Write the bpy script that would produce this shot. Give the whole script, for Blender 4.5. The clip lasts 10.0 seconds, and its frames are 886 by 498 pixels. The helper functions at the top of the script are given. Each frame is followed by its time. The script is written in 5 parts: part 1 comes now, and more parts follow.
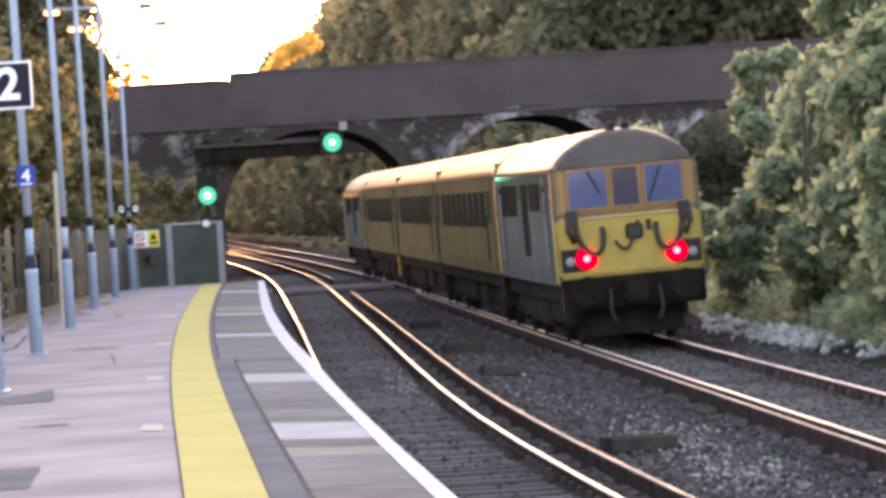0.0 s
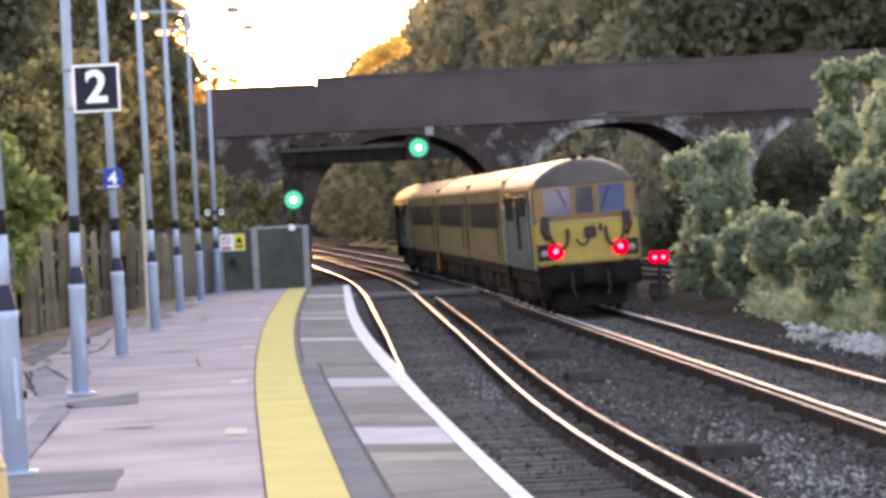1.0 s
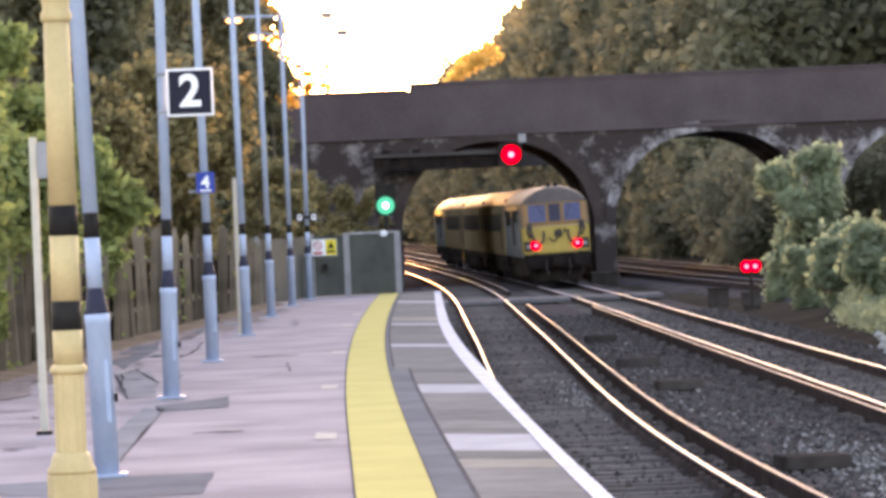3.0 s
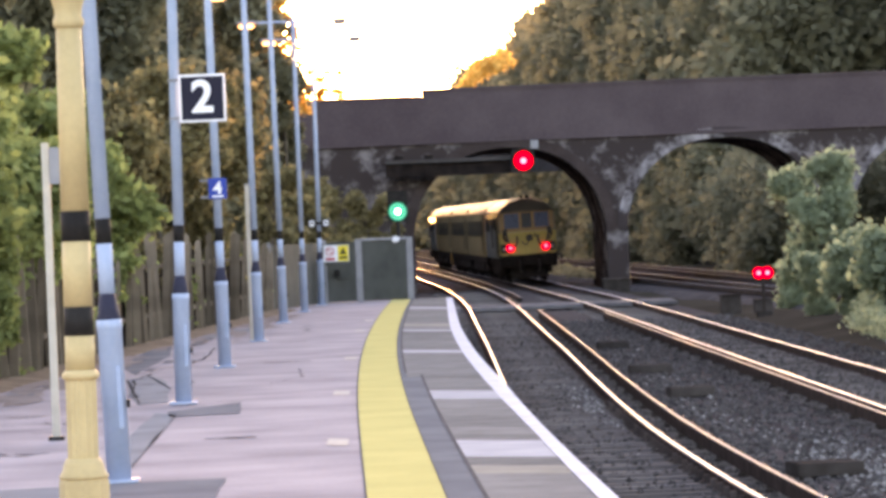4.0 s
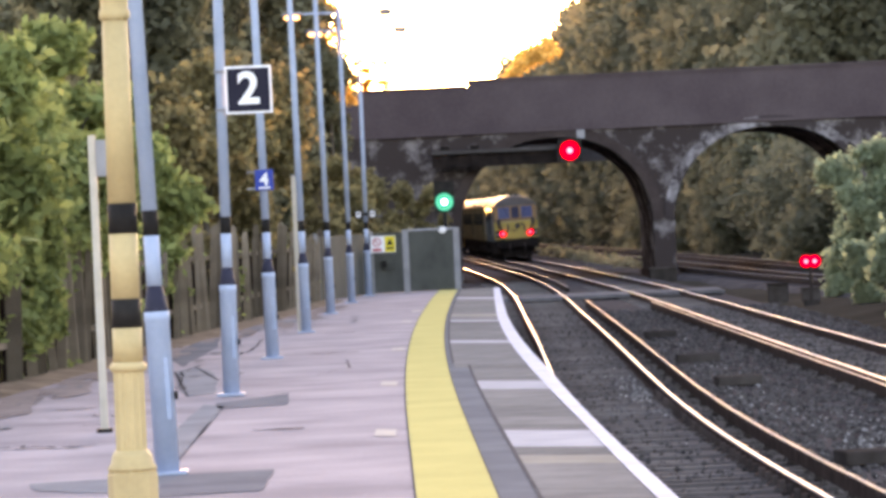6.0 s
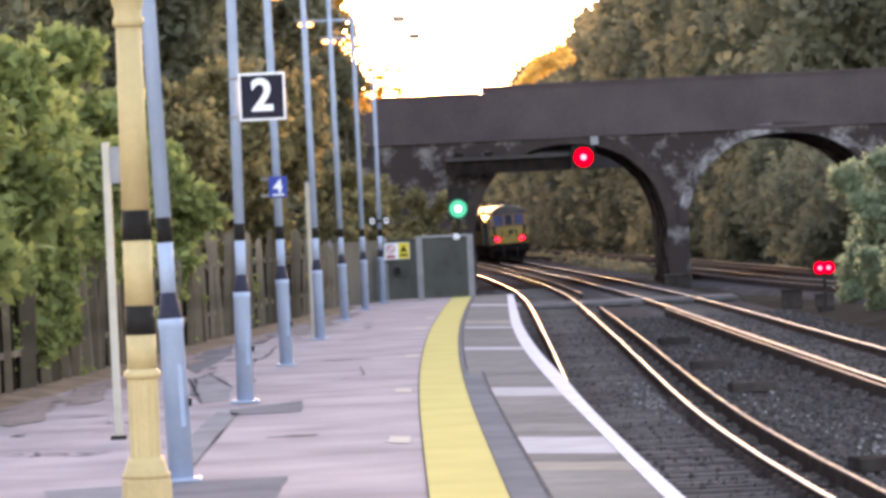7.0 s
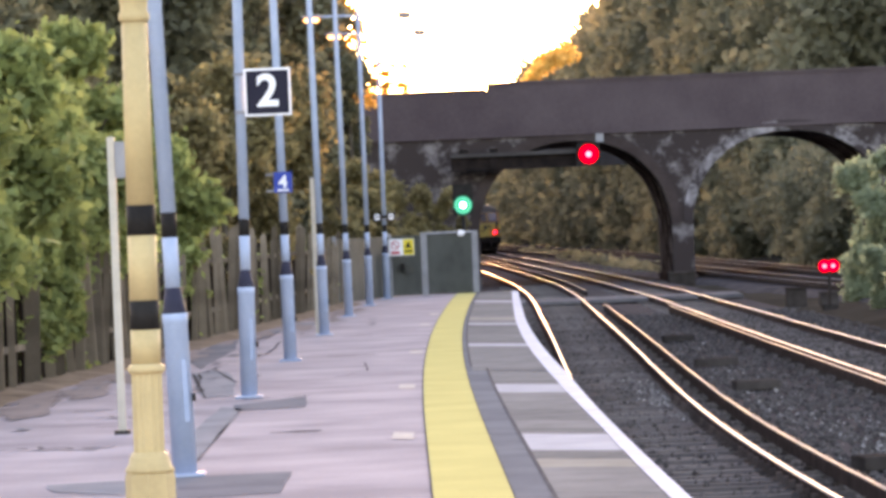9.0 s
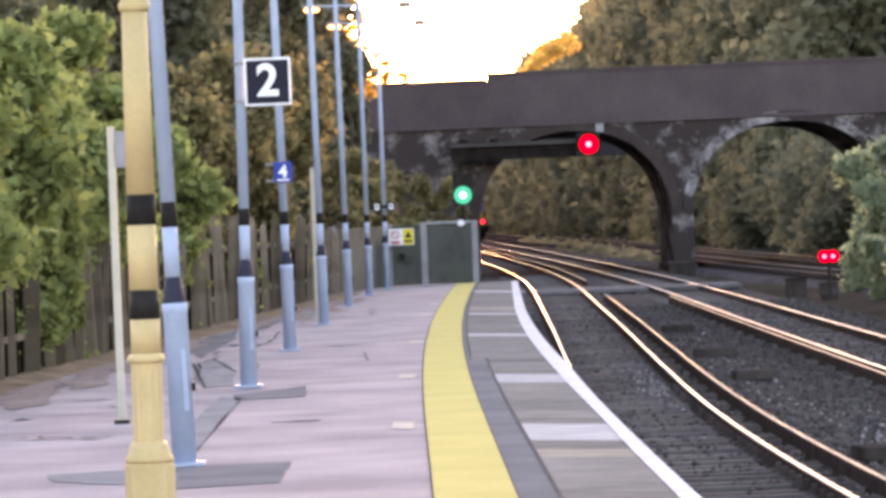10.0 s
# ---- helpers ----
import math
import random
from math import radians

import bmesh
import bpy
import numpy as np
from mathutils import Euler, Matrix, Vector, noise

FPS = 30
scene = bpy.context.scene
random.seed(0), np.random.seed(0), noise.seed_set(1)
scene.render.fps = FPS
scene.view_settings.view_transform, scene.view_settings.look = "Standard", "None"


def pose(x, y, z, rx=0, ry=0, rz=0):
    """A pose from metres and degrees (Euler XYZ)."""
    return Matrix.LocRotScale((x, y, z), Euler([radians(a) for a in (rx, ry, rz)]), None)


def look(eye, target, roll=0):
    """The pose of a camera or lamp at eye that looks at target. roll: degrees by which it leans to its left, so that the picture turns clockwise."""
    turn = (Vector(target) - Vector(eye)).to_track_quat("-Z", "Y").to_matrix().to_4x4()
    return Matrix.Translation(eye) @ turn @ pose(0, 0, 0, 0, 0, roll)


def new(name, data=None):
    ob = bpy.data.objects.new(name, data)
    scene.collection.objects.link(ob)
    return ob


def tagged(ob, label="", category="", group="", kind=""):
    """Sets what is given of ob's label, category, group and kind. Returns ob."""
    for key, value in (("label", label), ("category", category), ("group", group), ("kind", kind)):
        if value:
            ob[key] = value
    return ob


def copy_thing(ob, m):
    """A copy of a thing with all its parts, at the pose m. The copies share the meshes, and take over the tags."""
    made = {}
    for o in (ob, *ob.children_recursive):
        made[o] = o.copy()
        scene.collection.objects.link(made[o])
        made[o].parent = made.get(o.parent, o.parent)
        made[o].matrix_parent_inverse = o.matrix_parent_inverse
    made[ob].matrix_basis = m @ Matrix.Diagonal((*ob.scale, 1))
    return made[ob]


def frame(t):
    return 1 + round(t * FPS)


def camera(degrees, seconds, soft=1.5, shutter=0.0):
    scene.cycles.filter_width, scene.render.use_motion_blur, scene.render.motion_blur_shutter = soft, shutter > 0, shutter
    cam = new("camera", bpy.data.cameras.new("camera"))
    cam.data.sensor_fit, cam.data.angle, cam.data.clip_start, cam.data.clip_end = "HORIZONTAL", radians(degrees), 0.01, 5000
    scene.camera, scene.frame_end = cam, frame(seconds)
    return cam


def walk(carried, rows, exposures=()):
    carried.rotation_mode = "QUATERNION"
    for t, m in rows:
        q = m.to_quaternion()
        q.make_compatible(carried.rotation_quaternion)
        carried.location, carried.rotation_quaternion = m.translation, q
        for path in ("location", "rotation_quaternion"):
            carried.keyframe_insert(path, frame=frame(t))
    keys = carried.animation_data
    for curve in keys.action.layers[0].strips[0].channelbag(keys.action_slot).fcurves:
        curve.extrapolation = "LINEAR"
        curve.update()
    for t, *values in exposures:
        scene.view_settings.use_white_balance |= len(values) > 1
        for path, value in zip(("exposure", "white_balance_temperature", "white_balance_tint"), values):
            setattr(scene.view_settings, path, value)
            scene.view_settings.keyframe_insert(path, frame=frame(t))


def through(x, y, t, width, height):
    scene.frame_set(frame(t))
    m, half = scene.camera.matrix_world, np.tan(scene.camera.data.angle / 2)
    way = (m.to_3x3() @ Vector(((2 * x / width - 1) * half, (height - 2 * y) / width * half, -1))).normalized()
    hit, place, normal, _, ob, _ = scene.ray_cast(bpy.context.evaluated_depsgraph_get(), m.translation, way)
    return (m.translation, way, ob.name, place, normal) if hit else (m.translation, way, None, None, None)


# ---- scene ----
cam = camera(12.0, 10.0, soft=3.5)
EYE = (0.0, 0.0, 1.5)
# seconds, yaw, pitch, roll of a phone held still and turned to the left
TURNS = [
    (0.0, -3.409, -0.578, -3.438),
    (0.5, -2.837, -0.442, -3.203),
    (1.0, -2.255, -0.435, -2.929),
    (1.5, -1.753, -0.476, -2.721),
    (2.0, -1.354, -0.457, -2.485),
    (2.5, -1.125, -0.377, -2.424),
    (4.0, -0.854, -0.197, -2.317),
    (4.5, -0.688, -0.267, -2.365),
    (5.0, -0.521, -0.338, -2.434),
    (5.5, -0.367, -0.351, -2.542),
    (6.0, -0.212, -0.301, -2.624),
    (7.5, 0.022, -0.185, -2.632),
    (8.0, -0.031, -0.191, -2.472),
    (8.5, 0.001, -0.223, -2.397),
    (9.0, 0.036, -0.248, -2.384),
    (9.5, 0.039, -0.296, -2.318),
    (10.0, 0.040, -0.385, -2.317),
]
walk(cam, [(t, pose(*EYE, 90 + p, 0, yaw) @ pose(0, 0, 0, 0, 0, roll)) for t, yaw, p, roll in TURNS],
     exposures=[(0.0, 3.23, 9100, 33), (10.0, 3.23, 9100, 33)])

# ---- light: low evening sun ahead, behind wood and bridge ----
world = bpy.data.worlds.new("world")
scene.world = world
world.use_nodes = True
wn = world.node_tree
sky = wn.nodes.new("ShaderNodeTexSky")
sky.sky_type = "NISHITA"
sky.sun_disc = False
sky.sun_elevation = radians(9.0)
sky.sun_rotation = radians(1.0)
sky.dust_density = 1.5
sky.ozone_density = 2.0
bg = wn.nodes["Background"]
bg.inputs["Strength"].default_value = 0.15
wn.links.new(sky.outputs["Color"], bg.inputs["Color"])

sun_data = bpy.data.lights.new("sun", "SUN")
sun_data.energy, sun_data.angle, sun_data.color = 1.2, radians(1.0), (1.0, 0.58, 0.33)
sun = new("sun", sun_data)
sun.matrix_world = look((1.4, 100, 5.2), (0, 0, 0))


# ---- materials ----
def mat(name, a, b=None, scale=6.0, rough=0.7, metal=0.0, bump=0.15, fine=60.0, spread=0.0, coat=0.0, island=False, spec=0.5):
    """A surface of two tones with broad stains, fine grain and slight relief."""
    b = b or tuple(c * 0.72 for c in a)
    m = bpy.data.materials.new(name)
    m.use_nodes = True
    n, l = m.node_tree.nodes, m.node_tree.links
    bs = n["Principled BSDF"]
    tc = n.new("ShaderNodeTexCoord")
    n1, n2 = n.new("ShaderNodeTexNoise"), n.new("ShaderNodeTexNoise")
    n1.inputs["Scale"].default_value, n1.inputs["Detail"].default_value = scale, 5
    n2.inputs["Scale"].default_value, n2.inputs["Detail"].default_value = fine, 3
    for q in (n1, n2):
        l.new(tc.outputs["Object"], q.inputs["Vector"])
    mixv = n.new("ShaderNodeMath")
    mixv.operation = "MULTIPLY_ADD"
    l.new(n2.outputs["Fac"], mixv.inputs[0])
    mixv.inputs[1].default_value = 0.35
    l.new(n1.outputs["Fac"], mixv.inputs[2])
    ramp = n.new("ShaderNodeValToRGB")
    ramp.color_ramp.elements[0].position, ramp.color_ramp.elements[1].position = 0.48, 0.85
    ramp.color_ramp.elements[0].color, ramp.color_ramp.elements[1].color = (*b, 1), (*a, 1)
    l.new(mixv.outputs[0], ramp.inputs["Fac"])
    out = ramp.outputs["Color"]
    if spread:
        rnd = n.new("ShaderNodeNewGeometry") if island else n.new("ShaderNodeObjectInfo")
        hsv = n.new("ShaderNodeHueSaturation")
        mr = n.new("ShaderNodeMapRange")
        mr.inputs["To Min"].default_value, mr.inputs["To Max"].default_value = 1 - spread, 1 + spread
        l.new(rnd.outputs["Random Per Island" if island else "Random"], mr.inputs["Value"])
        l.new(mr.outputs["Result"], hsv.inputs["Value"])
        l.new(out, hsv.inputs["Color"])
        out = hsv.outputs["Color"]
    l.new(out, bs.inputs["Base Color"])
    bs.inputs["Roughness"].default_value, bs.inputs["Metallic"].default_value = rough, metal
    bs.inputs["Coat Weight"].default_value, bs.inputs["Specular IOR Level"].default_value = coat, spec
    if bump:
        bp = n.new("ShaderNodeBump")
        bp.inputs["Strength"].default_value, bp.inputs["Distance"].default_value = bump, 0.02
        l.new(mixv.outputs[0], bp.inputs["Height"])
        l.new(bp.outputs["Normal"], bs.inputs["Normal"])
    return m


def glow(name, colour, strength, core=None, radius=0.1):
    """A lit lens: white-hot in the middle, its glare painted as a coloured rim."""
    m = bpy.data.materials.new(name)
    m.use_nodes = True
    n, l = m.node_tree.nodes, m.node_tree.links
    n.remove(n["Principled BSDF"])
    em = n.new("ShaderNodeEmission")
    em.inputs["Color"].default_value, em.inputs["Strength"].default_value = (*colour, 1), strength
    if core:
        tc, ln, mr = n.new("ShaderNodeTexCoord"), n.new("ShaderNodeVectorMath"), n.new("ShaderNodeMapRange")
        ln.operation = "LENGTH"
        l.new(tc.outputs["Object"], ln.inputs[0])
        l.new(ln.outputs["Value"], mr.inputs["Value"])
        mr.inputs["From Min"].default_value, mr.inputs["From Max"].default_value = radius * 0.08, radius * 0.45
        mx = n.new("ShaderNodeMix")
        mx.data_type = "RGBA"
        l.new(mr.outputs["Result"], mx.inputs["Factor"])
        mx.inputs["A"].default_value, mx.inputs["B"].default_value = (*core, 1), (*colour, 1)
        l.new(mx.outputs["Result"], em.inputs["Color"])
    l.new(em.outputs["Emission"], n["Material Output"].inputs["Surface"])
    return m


def leafy(name, a, b, through=0.45, vary=0.45):
    """Leaves: each clump of its own tone, some light passing through."""
    m = bpy.data.materials.new(name)
    m.use_nodes = True
    n, l = m.node_tree.nodes, m.node_tree.links
    bs = n["Principled BSDF"]
    geo, tc, ns, ad = n.new("ShaderNodeNewGeometry"), n.new("ShaderNodeTexCoord"), n.new("ShaderNodeTexNoise"), n.new("ShaderNodeMath")
    ns.inputs["Scale"].default_value = 0.7
    l.new(tc.outputs["Object"], ns.inputs["Vector"])
    ad.operation = "MULTIPLY_ADD"
    ad.inputs[1].default_value = vary
    l.new(geo.outputs["Random Per Island"], ad.inputs[0])
    l.new(ns.outputs["Fac"], ad.inputs[2])
    ramp = n.new("ShaderNodeValToRGB")
    ramp.color_ramp.elements[0].position, ramp.color_ramp.elements[1].position = 0.4, 1.0
    ramp.color_ramp.elements[0].color, ramp.color_ramp.elements[1].color = (*b, 1), (*a, 1)
    l.new(ad.outputs[0], ramp.inputs["Fac"])
    l.new(ramp.outputs["Color"], bs.inputs["Base Color"])
    bs.inputs["Roughness"].default_value = 0.75
    bs.inputs["Specular IOR Level"].default_value = 0.2
    tr, mx = n.new("ShaderNodeBsdfTranslucent"), n.new("ShaderNodeMixShader")
    l.new(ramp.outputs["Color"], tr.inputs["Color"])
    mx.inputs[0].default_value = through
    l.new(bs.outputs[0], mx.inputs[1])
    l.new(tr.outputs[0], mx.inputs[2])
    l.new(mx.outputs[0], n["Material Output"].inputs["Surface"])
    return m


TARMAC = mat("platform_tarmac", (0.375, 0.336, 0.345), (0.25, 0.223, 0.232), scale=0.8, fine=30, rough=0.85, bump=0.25, spec=0.0)
PATCH = mat("dark_tarmac_patch", (0.19, 0.19, 0.20), (0.13, 0.13, 0.14), scale=1.5, rough=0.85, spec=0.0)
SLAB = mat("coping_slab", (0.20, 0.195, 0.188), (0.145, 0.141, 0.136), scale=2.5, fine=40, rough=0.8, spread=0.13, spec=0.0)
STRIP = mat("grey_tarmac_strip", (0.17, 0.175, 0.185), (0.125, 0.13, 0.14), scale=1.2, rough=0.85, spec=0.0)
YELLOW = mat("tactile_yellow", (0.48, 0.43, 0.185), (0.41, 0.37, 0.16), scale=1.2, fine=25, rough=0.6, bump=0.5, spec=0.0)
WHITE = mat("edge_white", (0.57, 0.57, 0.61), (0.45, 0.45, 0.49), scale=2.0, fine=30, rough=0.6, spec=0.0)
BALLAST = mat("ballast_bed", (0.08, 0.07, 0.069), (0.046, 0.041, 0.041), scale=0.8, fine=22, rough=0.95, bump=1.0, spec=0.0)
STONE = mat("ballast_stone", (0.11, 0.097, 0.092), (0.058, 0.051, 0.049), scale=3, rough=0.95, spread=0.4, island=True, bump=0, spec=0.0)
FRESH = mat("fresh_ballast_stone", (0.30, 0.28, 0.265), (0.14, 0.125, 0.12), scale=3, rough=0.95, spread=0.5, island=True, bump=0, spec=0.0)
RUBBLE = mat("pale_rubble", (0.5, 0.5, 0.48), (0.33, 0.33, 0.32), scale=3, rough=0.95, spread=0.3, island=True, bump=0, spec=0.0)
SLEEPER = mat("concrete_sleeper", (0.15, 0.135, 0.13), (0.09, 0.08, 0.077), scale=2, rough=0.95, spread=0.25, spec=0.0)
RAILSIDE = mat("rusty_rail", (0.06, 0.045, 0.04), (0.032, 0.025, 0.023), scale=3, rough=0.95, metal=0.0, spec=0.0)
# rail heads: sky sheen on the worn steel put into a matte tone
RAILTOP = mat("worn_rail_head_sheen", (0.34, 0.335, 0.39), (0.25, 0.24, 0.28), scale=4, rough=0.5, bump=0.02, spec=0.05)
RAILDULL = mat("dull_rail_head", (0.21, 0.20, 0.225), (0.13, 0.12, 0.13), scale=4, rough=0.6, bump=0.02, spec=0.02)
TIMBER = mat("weathered_timber", (0.065, 0.055, 0.05), (0.034, 0.028, 0.025), scale=3, rough=0.9, spread=0.35, spec=0.0)
BRICK = mat("engineering_brick", (0.07, 0.053, 0.05), (0.04, 0.03, 0.029), scale=0.8, fine=9, rough=0.9, spec=0)
PARAPET = mat("dark_parapet_brick", (0.098, 0.076, 0.08), (0.068, 0.051, 0.056), scale=0.4, fine=7, rough=0.9, spec=0)
LIME = mat("lime_stained_brick", (0.30, 0.28, 0.29), (0.05, 0.04, 0.04), scale=0.9, fine=4, rough=0.9, spec=0)
LIME.node_tree.nodes["Color Ramp"].color_ramp.elements[0].position = 0.64
BEAM = mat("grimy_shaded_beam", (0.026, 0.019, 0.017), (0.010, 0.008, 0.008), scale=2.5, fine=14, rough=0.9, spec=0.05)
GIRDER = mat("girder_paint", (0.075, 0.068, 0.066), (0.045, 0.04, 0.038), scale=1, rough=0.6, spec=0.05)
BLUE = mat("pale_blue_paint", (0.37, 0.45, 0.58), (0.30, 0.38, 0.50), scale=3, fine=30, rough=0.6, bump=0.05, spec=0.15)
NAVY = mat("dark_navy_paint", (0.035, 0.035, 0.055), (0.022, 0.022, 0.035), scale=3, rough=0.6, bump=0.05, spec=0.1)
CREAM = mat("cream_paint", (0.60, 0.445, 0.23), (0.49, 0.36, 0.185), scale=4, fine=40, rough=0.6, bump=0.08, spec=0.15)
BLACK = mat("black_paint", (0.03, 0.027, 0.025), (0.018, 0.016, 0.015), scale=4, rough=0.6, bump=0.05, spec=0.05)
SIGNFACE = mat("sign_navy", (0.02, 0.02, 0.035), (0.016, 0.016, 0.03), rough=0.45, bump=0, spec=0.08)
SIGNBLUE = mat("sign_blue", (0.03, 0.07, 0.33), (0.025, 0.06, 0.28), rough=0.45, bump=0, spec=0.1)
SIGNWHITE = mat("sign_white", (0.85, 0.85, 0.87), (0.75, 0.75, 0.78), rough=0.5, bump=0)
SIGNRED = mat("sign_red", (0.6, 0.10, 0.12), (0.5, 0.08, 0.1), rough=0.5, bump=0)
SIGNYELLOW = mat("sign_yellow", (0.8, 0.62, 0.03), (0.7, 0.52, 0.03), rough=0.5, bump=0)
GREY = mat("galvanised_steel", (0.30, 0.30, 0.31), (0.22, 0.22, 0.23), scale=4, rough=0.7, metal=0.0, bump=0.05, spec=0.05)
MESHGREY = mat("mesh_panel_grey", (0.078, 0.082, 0.073), (0.052, 0.055, 0.049), scale=2, fine=90, rough=0.6, bump=0.4, spec=0.05)
PALING = mat("fence_paling", (0.23, 0.185, 0.14), (0.11, 0.088, 0.066), scale=2, rough=0.9, spread=0.4, spec=0.0)
LITTER = mat("leaf_litter_soil", (0.26, 0.20, 0.15), (0.13, 0.10, 0.075), scale=2.0, fine=25, rough=1.0, bump=0.6, spec=0.0)
SLAB_L = mat("pale_coping_slab", (0.36, 0.36, 0.375), (0.30, 0.30, 0.315), scale=2.5, fine=40, rough=0.85, spread=0.06, spec=0.0)
SLAB_B = mat("buff_coping_slab", (0.29, 0.275, 0.24), (0.24, 0.225, 0.195), scale=2.5, fine=40, rough=0.85, spread=0.06, spec=0.0)
PALEPOST = mat("pale_post_paint", (0.55, 0.50, 0.42), (0.45, 0.41, 0.34), rough=0.6, spec=0.1)
TARLINE = mat("joint_shadow_tar", (0.13, 0.125, 0.125), (0.075, 0.07, 0.07), scale=6, rough=0.9, spec=0.0)
BARK = mat("bark", (0.10, 0.08, 0.06), (0.05, 0.04, 0.03), scale=5, rough=0.95)
SOIL = mat("grassy_soil", (0.055, 0.047, 0.038), (0.03, 0.026, 0.021), scale=0.3, fine=5, rough=1.0, bump=0.8, spec=0.0)
ROOF = mat("train_roof_grey", (0.14, 0.118, 0.11), (0.095, 0.08, 0.078), scale=0.8, fine=5, rough=0.5, bump=0.08, spec=0.03)
# coach roof: reflected warm sky put into a matte base colour
ROOF_C = mat("coach_roof_sky_glow", (0.47, 0.28, 0.16), (0.36, 0.21, 0.12), scale=0.5, fine=4, rough=0.55, bump=0.08, spec=0.012)
TRAINYEL = mat("train_yellow", (0.43, 0.29, 0.045), (0.32, 0.21, 0.04), scale=1.8, fine=9, rough=0.5, bump=0.05)
TRAINORANGE = mat("train_orange_buff", (0.32, 0.16, 0.058), (0.24, 0.12, 0.045), scale=1.8, fine=9, rough=0.5, bump=0.05)
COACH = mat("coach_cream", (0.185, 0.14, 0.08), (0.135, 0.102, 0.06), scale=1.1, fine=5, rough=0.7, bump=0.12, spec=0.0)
LOCO_TOP = mat("mirror_strip_grey", (0.135, 0.142, 0.138), (0.10, 0.105, 0.102), scale=1.1, fine=5, rough=0.035, bump=0.16, spec=0.4)
LOCOGREY = mat("loco_grey", (0.135, 0.142, 0.138), (0.10, 0.105, 0.102), scale=1.1, fine=5, rough=0.7, bump=0.12, spec=0.0)
WAIST = mat("worn_waist_rail", (0.5, 0.38, 0.24), (0.4, 0.3, 0.19), rough=0.5, bump=0)
UNDER = mat("underframe_black", (0.052, 0.041, 0.036), (0.028, 0.022, 0.02), scale=2, rough=0.9, spec=0.0)
FLAG = mat("orange_cover", (0.85, 0.42, 0.06), (0.75, 0.35, 0.05), rough=0.5, bump=0)
HOSE = mat("rubber_hose", (0.035, 0.025, 0.022), rough=0.7, bump=0)
GLASS = mat("dark_glass", (0.045, 0.04, 0.034), (0.03, 0.027, 0.023), rough=0.3, coat=0.0, bump=0, spec=0.0)
MIDGLASS = mat("cab_door_glass", (0.04, 0.045, 0.085), (0.03, 0.035, 0.065), rough=0.08, coat=0.6, bump=0)
SCREEN = mat("cab_glass", (0.09, 0.11, 0.22), (0.07, 0.09, 0.18), rough=0.05, coat=1.0, bump=0)
LAMPGLOW = glow("sodium_lamp", (1.0, 0.52, 0.22), 0.8)
# lamp glare put into the lens colour: hot core, coloured rim
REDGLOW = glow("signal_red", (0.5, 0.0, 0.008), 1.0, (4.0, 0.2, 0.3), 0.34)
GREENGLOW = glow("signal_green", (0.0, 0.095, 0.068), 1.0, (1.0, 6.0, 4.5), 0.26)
TAILGLOW = glow("tail_red", (0.5, 0.0, 0.01), 1.0, (3.0, 0.2, 0.28), 0.17)
LEAF_A = leafy("leaf_bright", (0.33, 0.38, 0.14), (0.11, 0.14, 0.05))
LEAF_B = leafy("leaf_dark", (0.25, 0.24, 0.15), (0.12, 0.118, 0.075), 0.5)
# hillside leaves: distance haze put into a paler, flatter colour
LEAF_F = leafy("leaf_hillside", (0.23, 0.225, 0.148), (0.185, 0.18, 0.12), 0.62, 0.15)
# orange leaf colour stands in for low sun glowing through the edges
LEAF_E = leafy("leaf_backlight_orange", (0.9, 0.62, 0.2), (0.6, 0.36, 0.1), 0.8)
LEAF_C = leafy("leaf_sage", (0.32, 0.37, 0.235), (0.245, 0.288, 0.185), 0.6, 0.3)
LEAF_D = leafy("leaf_autumn", (0.31, 0.255, 0.12), (0.14, 0.117, 0.06))


# ---- mesh helpers ----
def part(name, bm, material, parent=None, label="", smooth=False):
    me = bpy.data.meshes.new(name)
    bm.to_mesh(me)
    bm.free()
    me.materials.append(material)
    if smooth:
        for p in me.polygons:
            p.use_smooth = True
    ob = new(name, me)
    ob.parent = parent
    return tagged(ob, label)


def shared(name, me, m, parent=None):
    ob = new(name, me)
    ob.parent, ob.matrix_basis = parent, m
    return ob


def arrays(name, verts, faces, material, parent=None, label="", smooth=False):
    me = bpy.data.meshes.new(name)
    me.from_pydata([tuple(v) for v in verts], [], [tuple(f) for f in faces])
    me.materials.append(material)
    me.update()
    if smooth:
        for p in me.polygons:
            p.use_smooth = True
    ob = new(name, me)
    ob.parent = parent
    return tagged(ob, label)


def thing(name, at, label, category, group="", kind="", rz=0):
    ob = new(name)
    ob.matrix_basis = pose(*at, 0, 0, rz)
    ob.empty_display_size = 0.2
    return tagged(ob, label, category, group, kind)


def box(bm, x0, x1, y0, y1, z0, z1, bevel=0.0):
    r = bmesh.ops.create_cube(bm, size=1)
    vs = r["verts"]
    for v in vs:
        v.co = Vector(((x0 + x1) / 2 + v.co.x * (x1 - x0), (y0 + y1) / 2 + v.co.y * (y1 - y0), (z0 + z1) / 2 + v.co.z * (z1 - z0)))
    if bevel:
        es = list({e for v in vs for e in v.link_edges})
        bmesh.ops.bevel(bm, geom=es, offset=bevel, segments=2, affect="EDGES")
    return bm


def boxed(x0, x1, y0, y1, z0, z1, bevel=0.0):
    return box(bmesh.new(), x0, x1, y0, y1, z0, z1, bevel)


